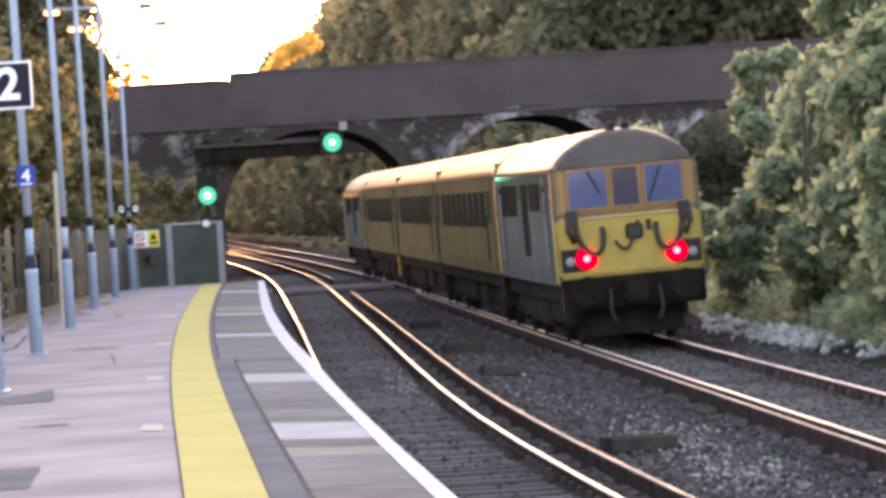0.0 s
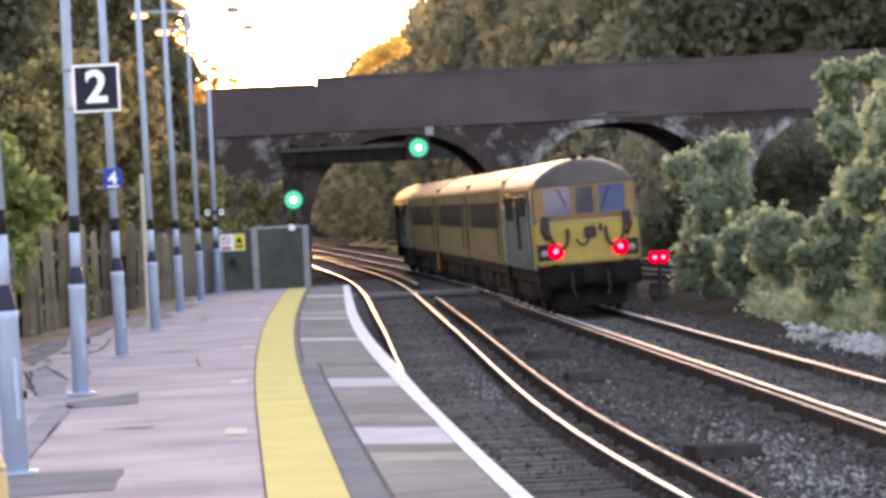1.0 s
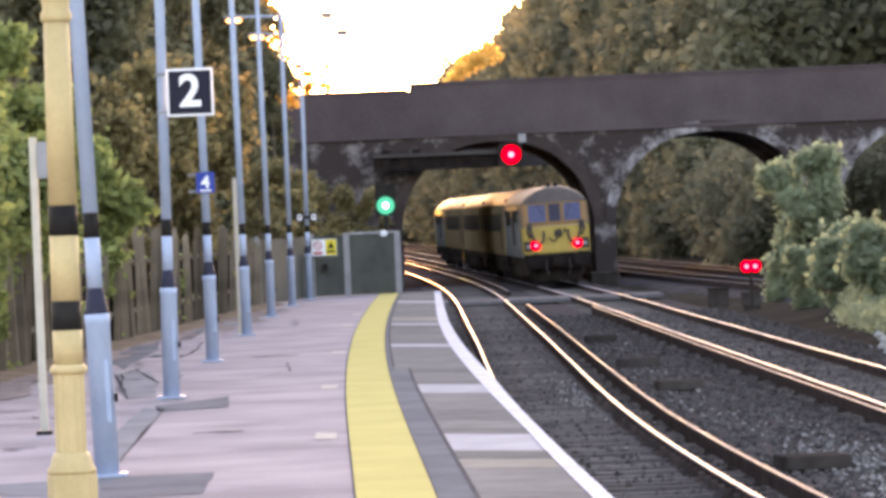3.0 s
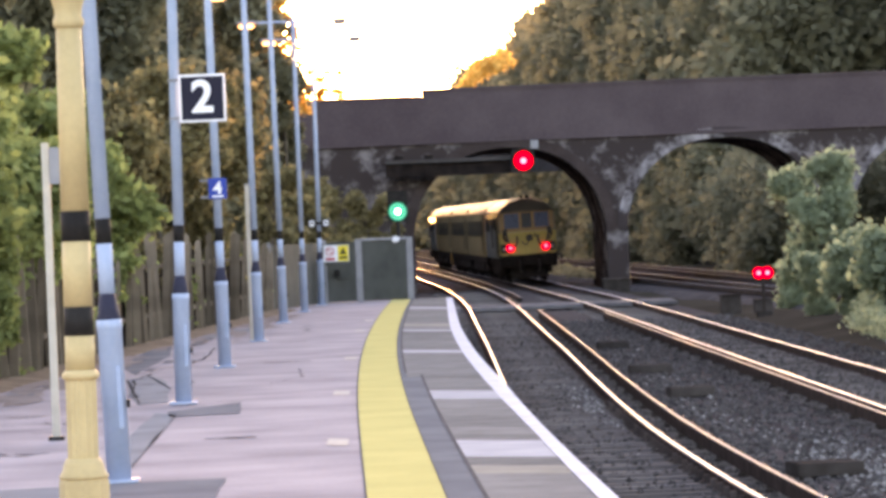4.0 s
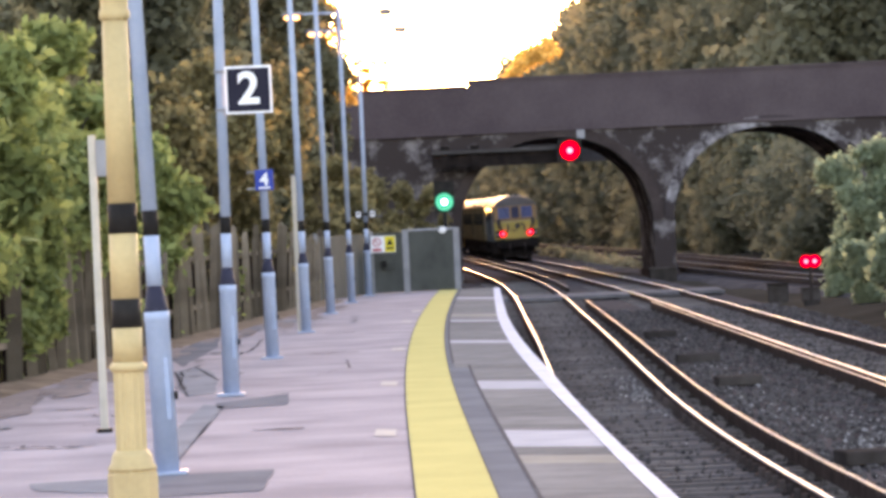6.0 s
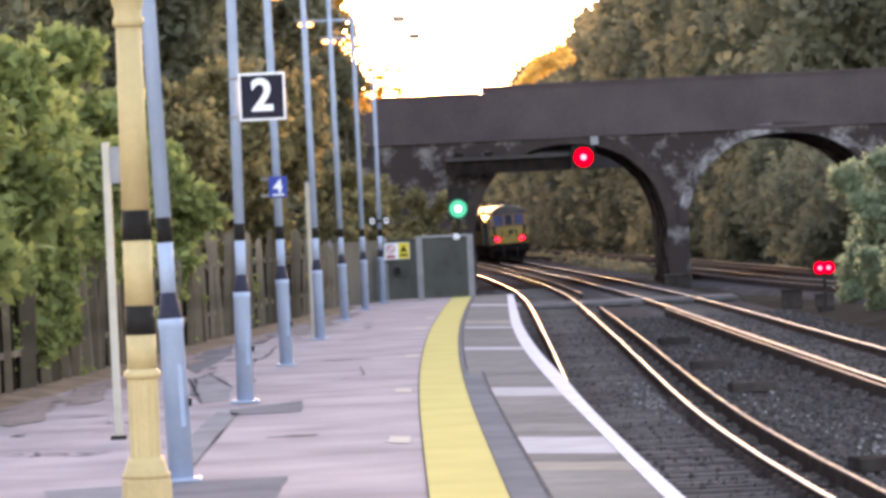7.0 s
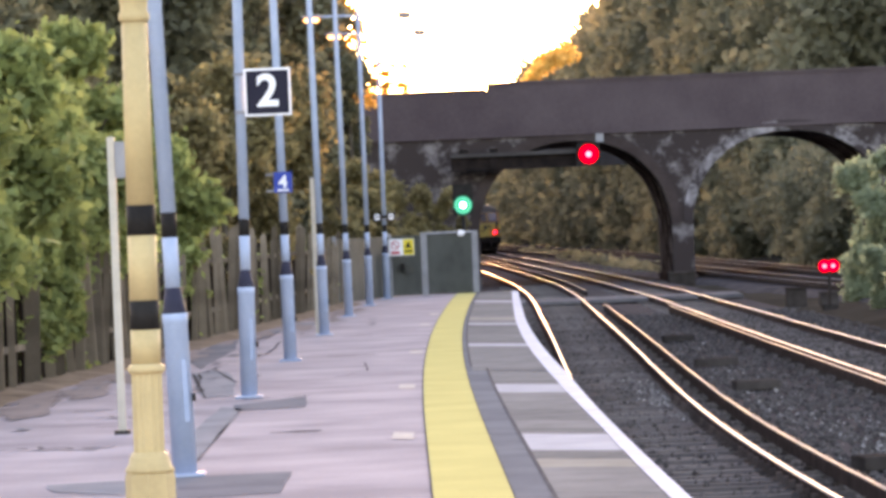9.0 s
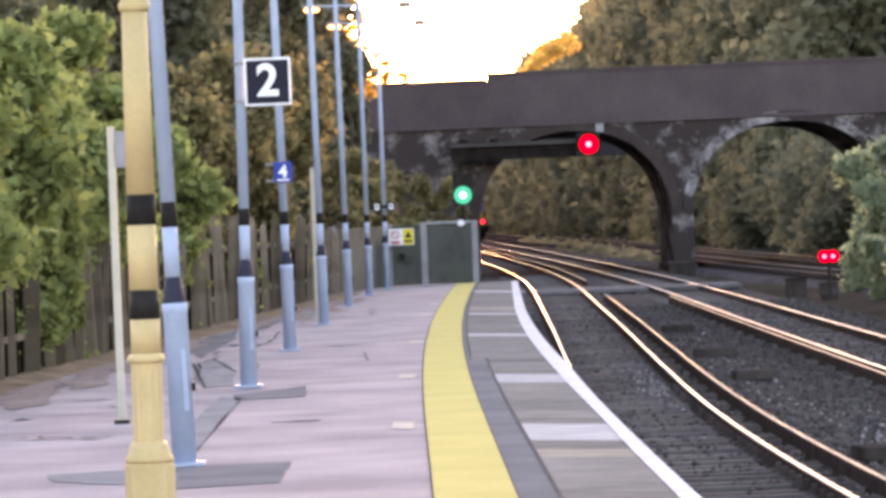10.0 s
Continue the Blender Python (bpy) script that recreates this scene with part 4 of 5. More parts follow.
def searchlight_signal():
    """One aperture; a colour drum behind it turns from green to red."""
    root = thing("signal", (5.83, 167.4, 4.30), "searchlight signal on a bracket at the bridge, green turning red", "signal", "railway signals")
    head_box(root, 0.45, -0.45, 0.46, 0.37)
    for s in (-1, 1):
        part("cheek", boxed(s * 0.445 - 0.008, s * 0.445 + 0.008, 0.004, 0.78, -0.45, 0.46), BLACK, root, "side of the lamp housing")
        part("housing_plate", boxed(-0.436, 0.436, 0.004, 0.78, 0.005 + s * 0.447 - 0.008, 0.005 + s * 0.447 + 0.008), BLACK, root)
    part("head_back", boxed(-0.45, 0.45, 0.78, 0.82, -0.45, 0.46), BLACK, root)
    part("hood", hood(0.385, 0.3), BLACK, root, "black hood")
    part("bracket", boxed(-0.06, 0.06, 0.82, 1.62, 0.2, 0.32, 0.01), GREY, root, "steel bracket")
    part("bracket", tube([(0, 0.82, -0.3), (0, 1.6, 0.2)], 0.03), GREY, root, "steel bracket")
    part("plate", boxed(0.30, 0.62, -0.02, 0.0, 0.46, 0.82, 0.01), GREY, root, "small pale identity plate")
    wheel = part("colour_wheel", lathe([(0.05, -0.4), (0.05, 0.4)], 12), BLACK, root, "turning colour drum")
    # lenses drawn oversize so that their rims take in the glare
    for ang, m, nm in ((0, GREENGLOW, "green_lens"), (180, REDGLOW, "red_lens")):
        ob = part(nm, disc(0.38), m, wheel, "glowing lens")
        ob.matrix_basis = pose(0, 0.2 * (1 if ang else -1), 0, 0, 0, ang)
    return wheel


def post_signal():
    root = thing("signal", (0.68, 150.0, float(rail_z(150)) - 0.3), "colour-light signal on a post showing green", "signal", "railway signals")
    part("post", lathe([(0.07, 0), (0.07, 3.0)], 16), BLACK, root, "", True)
    z = 2.38 - root.location.z
    part("head", boxed(-0.36, 0.36, 0.0, 0.2, z - 0.37, z + 0.75, 0.02), BLACK, root, "matt black signal head")
    # oversize lens, its rim standing for the glare round the lamp
    ob = part("lens", disc(0.32), GREENGLOW_S, root, "glowing green lens")
    ob.matrix_basis = pose(0, -0.035, z)
    hd = part("hood", hood(0.33, 0.25), BLACK, root)
    hd.matrix_basis = pose(0, 0, z)


def shunt_signal():
    D = 112.0
    root = thing("shunt_signal", (10.15, D, float(ground_z(np.array(10.15), np.array(D)))), "low position-light signal with two red lights", "signal", "railway signals")
    z = 0.14 - root.location.z
    part("post", lathe([(0.04, -0.1), (0.04, z - 0.2)], 12), UNDER, root)
    part("head", boxed(-0.26, 0.26, 0, 0.2, z - 0.2, z + 0.2, 0.04), UNDER, root, "black lamp housing")
    # both lenses enlarged to hold the red glare
    for dx in (-0.115, 0.115):
        ob = part("lens", disc(0.15), TAILGLOW, root, "glowing red lens")
        ob.matrix_basis = pose(dx, -0.035, z)
    part("base", boxed(-0.2, 0.2, -0.15, 0.25, -0.15, 0.12, 0.02), TIMBER, root, "low dark base")


GREENGLOW_S = glow("signal_green_post", (0.0, 0.095, 0.068), 1.0, (1.0, 7.0, 5.0), 0.27)
WHEEL = searchlight_signal()
post_signal()
shunt_signal()


def lineside_box(x, y, w, h, label):
    z = float(ground_z(np.array(x), np.array(y)))
    root = thing("lineside_box", (x, y, z), label, "cabinet", "lineside boxes")
    part("body", boxed(-w, w, -w, w, 0, h, 0.03), TIMBER, root)
    part("lid", boxed(-w * 1.08, w * 1.08, -w * 1.08, w * 1.08, h, h + 0.05, 0.01), TIMBER, root)


lineside_box(9.75, 118, 0.28, 0.5, "dark low lineside equipment box on the ballast")
lineside_box(10.3, 114, 0.25, 0.35, "dark low lineside equipment box on the ballast")
lineside_box(8.9, 160, 0.5, 0.5, "dark low lineside equipment box on the ballast")


# ---- train ----
W = 1.19  # half width


def section(zf=0.0):
    """Half outline of the body from the sole bar over the gutter to the roof."""
    return [(W - 0.02, 1.05), (W, 1.3), (W, 2.2), (W - 0.018, 2.72), (W - 0.026, 2.95)], [(W - 0.05, 2.95), (W - 0.09, 3.06), (W - 0.25, 3.24), (W - 0.55, 3.42), (0.3, 3.53), (0, 3.55)]


def loft(half, y0, y1, bm=None, closed=True):
    bm = bm or bmesh.new()
    pts = half + [(-x, z) for x, z in reversed(half) if x > 1e-6]
    a = [bm.verts.new((x, y0, z)) for x, z in pts]
    b = [bm.verts.new((x, y1, z)) for x, z in pts]
    n = len(pts)
    for i in range(n - 1):
        bm.faces.new((a[i + 1], a[i], b[i], b[i + 1]))
    if closed:
        bm.faces.new((a[0], a[-1], b[-1], b[0]))
        for y, flip in ((y0, 1), (y1, -1)):
            bm.faces.new([bm.verts.new((x, y, z)) for x, z in pts][::flip])
    return bm


def side_panel(x, y0, y1, z0, z1, t=0.02, tilt=0.0):
    """A flat panel on the body side; tilt leans its top inwards with the tumblehome."""
    s = 1 if x > 0 else -1
    bm = boxed(min(x, x + s * t), max(x, x + s * t), y0, y1, z0, z1, 0.006)
    if tilt:
        bmesh.ops.rotate(bm, verts=bm.verts, cent=(x, 0, (z0 + z1) / 2), matrix=Matrix.Rotation(radians(-s * tilt), 3, "Y"))
    return bm


def bogie(root, y):
    b = part("bogie", boxed(-1.0, 1.0, y - 1.7, y + 1.7, 0.35, 0.75, 0.05), UNDER, root, "dark bogie frame")
    for yy in (y - 1.2, y + 1.2):
        for s in (-1, 1):
            bm = bmesh.new()
            lathe([(0.40, -0.07), (0.45, -0.05), (0.45, 0.03), (0.48, 0.05), (0.48, 0.07)], 24, bm)
            bmesh.ops.rotate(bm, verts=bm.verts, cent=(0, 0, 0), matrix=Matrix.Rotation(radians(-90 * s), 3, "Y"))
            bmesh.ops.translate(bm, verts=bm.verts, vec=(s * 0.735, yy, 0.46))
            part("wheel", bm, UNDER, b, "steel wheel", True)
    for s in (-1, 1):
        part("axle_box", boxed(s * 0.95 - 0.08, s * 0.95 + 0.08, y - 1.4, y - 1.0, 0.35, 0.62, 0.03), UNDER, b)
        part("axle_box", boxed(s * 0.95 - 0.08, s * 0.95 + 0.08, y + 1.0, y + 1.4, 0.35, 0.62, 0.03), UNDER, b)


def locomotive(L):
    root = thing("locomotive", (7.1, 75, -1), "grey electro-diesel locomotive with yellow end and red tail lights", "locomotive", "train vehicles")
    low, roof = section()
    part("body", loft(low, -L / 2 + 0.12, L / 2 - 0.12), LOCOGREY, root, "grey body side")
    # domed roof with rounded end
    bm = bmesh.new()
    pts = roof + [(-x, z) for x, z in reversed(roof) if x > 1e-6]
    rings = []
    for y, k, d in ((-L / 2 - 0.02, 0.93, -0.22), (-L / 2 + 0.1, 0.98, -0.10), (-L / 2 + 0.4, 1.0, -0.02), (-L / 2 + 0.9, 1, 0), (L / 2 - 0.5, 1, 0), (L / 2, 0.95, -0.15)):
        rings.append([bm.verts.new((x * k, y - 0.16 * (1 - (x / W) ** 2) * (y < 0), 2.95 + (z - 2.95) * (1 + d))) for x, z in pts])
    for a, b in zip(rings, rings[1:]):
        for i in range(len(pts) - 1):
            bm.faces.new((a[i + 1], a[i], b[i], b[i + 1]))
    bm.faces.new(rings[0])
    bm.faces.new(rings[-1][::-1])
    part("roof", bm, ROOF, root, "grey domed roof", True)
    part("horn", boxed(-0.2, -0.07, -L / 2 + 0.15, -L / 2 + 0.5, 3.42, 3.62, 0.02), BLACK, root, "roof horn")
    part("horn", boxed(0.05, 0.18, -L / 2 + 0.15, -L / 2 + 0.5, 3.42, 3.62, 0.02), BLACK, root, "roof horn")
    for s in (-1, 1):
        part("gutter", boxed(s * (W - 0.02) - 0.02, s * (W - 0.02) + 0.02, -L / 2 + 0.1, L / 2 - 0.1, 2.92, 2.97), ROOF, root)

    def end(y, sgn):
        """A cab end: lower yellow, upper buff, three windscreens, hoses and lights."""
        f = y - 0.0
        e = part("cab_end", boxed(-W + 0.015, W - 0.015, min(f, f + sgn * 0.2), max(f, f + sgn * 0.2), 1.16, 2.14, 0.05), TRAINYEL, root, "yellow warning end")
        part("cab_upper", boxed(-W + 0.05, W - 0.05, min(f + sgn * 0.03, f + sgn * 0.24), max(f + sgn * 0.03, f + sgn * 0.24), 2.14, 2.97, 0.05), TRAINORANGE, e, "orange-buff window surround")
        part("waist_rail", boxed(-W + 0.12, W - 0.18, f - sgn * 0.03 - 0.01, f - sgn * 0.03 + 0.03, 2.105, 2.13), WAIST, e, "bright waist rail")
        for x0, x1, m in ((-0.93, -0.31, SCREEN), (-0.21, 0.21, MIDGLASS), (0.33, 0.92, SCREEN)):
            w = part("windscreen", boxed(x0, x1, f - sgn * 0.005 - 0.005, f - sgn * 0.005 + 0.02, 2.28, 2.9, 0.004), m, e, "blue-grey glass reflecting the sky")
            for a0, a1, z0, z1 in ((x0 - 0.03, x1 + 0.03, 2.9, 2.935), (x0 - 0.03, x1 + 0.03, 2.25, 2.28), (x0 - 0.03, x0, 2.28, 2.9), (x1, x1 + 0.03, 2.28, 2.9)):
                part("frame", boxed(a0, a1, f - sgn * 0.012 - 0.01, f - sgn * 0.012 + 0.02, z0, z1), TRAINORANGE, w)
        for s in (-1, 1):
            part("corner_panel", side_panel(s * (W + 0.001), min(f + sgn * 0.1, f + sgn * 0.42), max(f + sgn * 0.1, f + sgn * 0.42), 1.1, 2.14, 0.012), TRAINYEL, e, "yellow corner return")
            part("corner_panel", side_panel(s * (W - 0.008), min(f + sgn * 0.1, f + sgn * 0.42), max(f + sgn * 0.1, f + sgn * 0.42), 2.14, 2.9, 0.02, 1.6), TRAINORANGE, e, "orange-buff corner return")
        part("wiper", tube([(0.36, f - sgn * 0.03, 2.32), (0.58, f - sgn * 0.04, 2.85)], 0.012), BLACK, e)
        part("wiper", tube([(-0.6, f - sgn * 0.03, 2.88), (-0.42, f - sgn * 0.04, 2.5)], 0.012), BLACK, e)
        for s in (-1, 1):
            part("hose", tube([(s * (0.88 - 0.05 * math.sin(q)) + s * -0.34 * (1 - math.cos(q)) / 2 * 1.3, f - sgn * (0.06 + 0.08 * math.sin(q)), 2.1 - 0.52 * math.sin(q / 1.0) ** 0.8 - 0.1 * q / 3.14) for q in np.linspace(0.01, 3.1, 14)], 0.042), HOSE, e, "dark jumper hose", True)
            part("hose", tube([(s * 0.97, f - sgn * 0.06, 2.2), (s * 1.0, f - sgn * 0.12, 1.95), (s * 0.9, f - sgn * 0.1, 1.75)], 0.05), HOSE, e, "dark jumper hose", True)
            part("socket", boxed(s * 0.92 - 0.09, s * 0.92 + 0.09, f - sgn * 0.1 - 0.03, f - sgn * 0.1 + 0.1, 2.0, 2.27, 0.02), HOSE, e, "black jumper socket")
            lp = part("lamp_panel", boxed(s * 0.92 - 0.22, s * 0.92 + 0.22, f - sgn * 0.02 - 0.015, f - sgn * 0.02 + 0.02, 1.27, 1.64, 0.01), UNDER, e, "dark lamp recess")
            if sgn > 0:
                # enlarged lens: the tail light's glare is part of the disc
                ln = part("tail_light", disc(0.17), TAILGLOW, e, "glowing red tail light")
                ln.matrix_basis = pose(s * 0.735, f - 0.06, 1.47)
            mk = part("marker_lamp", disc(0.075), GREY, e, "unlit marker lamp")
            mk.matrix_basis = pose(s * 1.0, f - sgn * 0.05, 1.44, 0, 0, 0 if sgn > 0 else 180)
        part("cable", tube([(-0.25 + 0.4 * u, f - sgn * 0.06, 1.72 - 0.28 * math.sin(math.pi * u) + 0.3 * u) for u in np.linspace(0, 1, 10)], 0.025), HOSE, e)
        part("socket", boxed(-0.06, 0.22, f - sgn * 0.05 - 0.03, f - sgn * 0.05 + 0.03, 1.72, 1.98, 0.03), HOSE, e)
        part("socket", boxed(0.28, 0.36, f - sgn * 0.03 - 0.02, f - sgn * 0.03 + 0.03, 1.85, 2.02), HOSE, e)
        bb = part("buffer_beam", boxed(-W + 0.02, W - 0.02, min(f, f + sgn * 0.3), max(f, f + sgn * 0.3), 0.62, 1.15, 0.03), BEAM, root, "black buffer beam")
        for s in (-1, 1):
            bm = bmesh.new()
            lathe([(0.1, 0), (0.1, 0.4), (0.24, 0.42), (0.24, 0.46)], 20, bm)
            bmesh.ops.rotate(bm, verts=bm.verts, cent=(0, 0, 0), matrix=Matrix.Rotation(radians(90 * sgn), 3, "X"))
            bmesh.ops.translate(bm, verts=bm.verts, vec=(s * 0.8, f, 0.95))
            part("buffer", bm, BEAM, bb, "oval buffer")
        part("coupler", boxed(-0.2, 0.2, f - sgn * 0.35 - 0.1, f - sgn * 0.35 + 0.4, 0.7, 1.1, 0.05), BEAM, bb)
        part("brake_pipe", tube([(-0.4, f - sgn * 0.1, 0.95), (-0.42, f - sgn * 0.2, 0.6), (-0.36, f - sgn * 0.15, 0.42)], 0.03), HOSE, bb)
        part("brake_pipe", tube([(0.4, f - sgn * 0.1, 0.95), (0.42, f - sgn * 0.2, 0.6), (0.36, f - sgn * 0.15, 0.42)], 0.03), HOSE, bb)
        part("obstacle_plate", boxed(-0.8, 0.8, min(f + sgn * 0.3, f + sgn * 0.36), max(f + sgn * 0.3, f + sgn * 0.36), 0.18, 0.65, 0.02), BEAM, bb)

    end(-L / 2, 1)
    end(L / 2, -1)
    for s in (-1, 1):
        # glossy strip added on the body side to catch the green signal's reflection
        part("cantrail", side_panel(s * (W - 0.018), -L / 2 + 0.3, L / 2 - 0.3, 2.5, 2.93, 0.012, 2.0), LOCO_TOP, root, "added glossy strip mirroring the green signal")
        for yy in (-L / 2 + 1.6, L / 2 - 1.6):
            d = part("cab_door", side_panel(s * W, yy - 0.35, yy + 0.35, 1.2, 2.85, 0.012), LOCOGREY, root, "cab side door")
            part("handrail", tube([(s * (W + 0.05), yy - 0.45, 1.4), (s * (W + 0.05), yy - 0.45, 2.6)], 0.014), GREY, d)
            part("door_window", side_panel(s * (W + 0.012), yy - 0.22, yy + 0.22, 2.2, 2.7, 0.008), GLASS, d)
        part("door_recess", side_panel(s * W, -L / 2 + 5.0, -L / 2 + 6.2, 1.5, 2.75, 0.01), UNDER, root, "tall dark grille")
        for yy in np.arange(-L / 2 + 7.3, L / 2 - 2.5, 1.25):
            part("side_window", side_panel(s * (W + 0.004), yy, yy + 0.95, 2.2, 2.75, 0.016, 2.1), GLASS, root, "bodyside window")
        part("side_window", side_panel(s * (W + 0.004), -L / 2 + 2.6, -L / 2 + 4.4, 2.3, 2.75, 0.016, 2.1), GLASS, root, "bodyside window")
    part("underframe", boxed(-1.05, 1.05, -L / 2 + 0.35, L / 2 - 0.35, 0.72, 1.06, 0.03), UNDER, root)
    part("fuel_tank", boxed(-1.05, 1.05, -1.8, 1.8, 0.28, 0.75, 0.06), UNDER, root, "black underfloor tank")
    for yy in (-L / 2 + 2.9, L / 2 - 2.9):
        bogie(root, yy)
    return root


def coach(L):
    root = thing("coach", (7.0, 90, -1), "dull cream-brown railway coach with dark windows and sky-glow coloured roof", "train coach", "train vehicles")
    low, roof = section()
    part("body", loft(low, -L / 2 + 0.5, L / 2 - 0.5), COACH, root, "cream-yellow body")
    part("roof", loft(roof, -L / 2 + 0.42, L / 2 - 0.42), ROOF_C, root, "buff-brown curved roof, warm sky glow in its colour", True)
    for s in (-1, 1):
        part("gutter", boxed(s * (W - 0.02) - 0.02, s * (W - 0.02) + 0.02, -L / 2 + 0.5, L / 2 - 0.5, 2.92, 2.96), COACH, root)
        part("cantrail", side_panel(s * (W - 0.018), -L / 2 + 0.52, L / 2 - 0.52, 2.66, 2.93, 0.016, 2.0), COACH, root, "cream panel above the windows")
        y = -L / 2 + 2.1
        while y < L / 2 - 3.4:
            w = part("side_window", side_panel(s * (W - 0.002), y, y + 1.5, 1.98, 2.65, 0.02, 2.0), GLASS, root, "dark tinted window")
            part("frame", side_panel(s * (W - 0.012), y - 0.05, y, 1.95, 2.655, 0.03), COACH, w)
            part("frame", side_panel(s * (W - 0.012), y + 1.5, y + 1.55, 1.95, 2.655, 0.03), COACH, w)
            y += 1.72
        for yy in (-L / 2 + 1.25, L / 2 - 1.25):
            d = part("door", side_panel(s * W, yy - 0.38, yy + 0.38, 1.12, 2.85, 0.014), COACH, root, "slam door")
            part("door_window", side_panel(s * (W + 0.014), yy - 0.22, yy + 0.22, 2.05, 2.66, 0.008), GLASS, d)
            part("handrail", tube([(s * (W + 0.04), yy + 0.45, 1.3), (s * (W + 0.04), yy + 0.45, 2.2)], 0.016), BLACK, d)
    for e in (-1, 1):
        part("end_wall", boxed(-W + 0.12, W - 0.12, e * (L / 2 - 0.49) - 0.02, e * (L / 2 - 0.49) + 0.02, 1.06, 3.2), UNDER, root, "dark coach end")
        part("gangway", boxed(-0.62, 0.62, min(e * (L / 2 - 0.5), e * (L / 2 + 0.06)), max(e * (L / 2 - 0.5), e * (L / 2 + 0.06)), 1.1, 3.15, 0.04), UNDER, root, "black gangway bellows")
        part("coupler", boxed(-0.15, 0.15, min(e * (L / 2 - 0.3), e * (L / 2 + 0.1)), max(e * (L / 2 - 0.3), e * (L / 2 + 0.1)), 0.75, 1.0), UNDER, root)
        bogie(root, e * (L / 2 - 3.2))
    part("underframe", boxed(-1.1, 1.1, -L / 2 + 0.3, L / 2 - 0.3, 0.78, 1.08, 0.03), UNDER, root)
    for y in (-3.2, 0.2, 2.6):
        part("equipment_box", boxed(-1.05, 1.05, y, y + 1.8, 0.35, 0.8, 0.05), UNDER, root, "underfloor equipment case")
    return root


LOCO_L, COACH_L, GAP = 12.4, 18.3, 0.22
rear_loco = locomotive(LOCO_L)
lead_loco = copy_thing(rear_loco, pose(5, 150, -1))
for o in lead_loco.children_recursive:
    if o.name.startswith("tail_light"):
        bpy.data.objects.remove(o)
tagged(lead_loco, "grey locomotive at the head of the train")
coach_a = coach(COACH_L)
coach_b = copy_thing(coach_a, pose(6.9, 110, -1))
coach_c = copy_thing(coach_a, pose(6.6, 128, -1))
part("cable_cover", boxed(-W - 0.02, -W + 0.0, -COACH_L / 2 + 0.5, -COACH_L / 2 + 0.62, 0.45, 1.02, 0.004), FLAG, coach_c, "bright orange-yellow cable cover")
TRAIN = []
pos = 0.0
for ob, ln in ((rear_loco, LOCO_L), (coach_a, COACH_L), (coach_b, COACH_L), (coach_c, COACH_L), (lead_loco, LOCO_L)):
    TRAIN.append((ob, pos + ln / 2, ln))
    pos += ln + GAP


# ---- trees and bushes ----
def leaf_cloud(name, blobs, per, size, material, parent=None, label="", seed=1, flat=0.0):
    """Many small leaves on the shells of clumps; blobs are (x, y, z, rx, ry, rz)."""
    rng = np.random.default_rng(seed)
    vs = []
    for x, y, z, rx, ry, rz in blobs:
        n = int(per * (rx * rz + rx * ry * 0.4 + 0.2))
        d = rng.normal(size=(n, 3))
        d /= np.linalg.norm(d, axis=1)[:, None]
        r = 0.55 + 0.5 * rng.random(n) ** 0.6
        r += 0.22 * np.sin(d[:, 0] * 7 + x) * np.sin(d[:, 2] * 9 + z) + 0.14 * np.sin(d[:, 1] * 13 + y)
        r = np.where(rng.random(n) < 0.22, r * (1.0 + 0.55 * rng.random(n)), r)
        c = d * r[:, None] * np.array([rx, ry, rz]) + np.array([x, y, z])
        u = rng.normal(size=(n, 3))
        u /= np.linalg.norm(u, axis=1)[:, None]
        w = np.cross(u, rng.normal(size=(n, 3)))
        w /= np.linalg.norm(w, axis=1)[:, None] + 1e-9
        s = size * (0.55 + 0.9 * rng.random(n))[:, None]
        vs.append(np.stack([c - u * s, c + w * s * 0.55, c + u * s, c - w * s * 0.55], 1).reshape(-1, 3))
    v = np.concatenate(vs)
    me = bpy.data.meshes.new(name)
    k = len(v) // 4
    me.vertices.add(len(v))
    me.vertices.foreach_set("co", v.astype(np.float32).ravel())
    me.loops.add(len(v))
    me.loops.foreach_set("vertex_index", np.arange(len(v), dtype=np.int32))
    me.polygons.add(k)
    me.polygons.foreach_set("loop_start", np.arange(0, len(v), 4, dtype=np.int32))
    me.update(calc_edges=True)
    me.materials.append(material)
    ob = new(name, me)
    ob.parent = parent
    return tagged(ob, label)


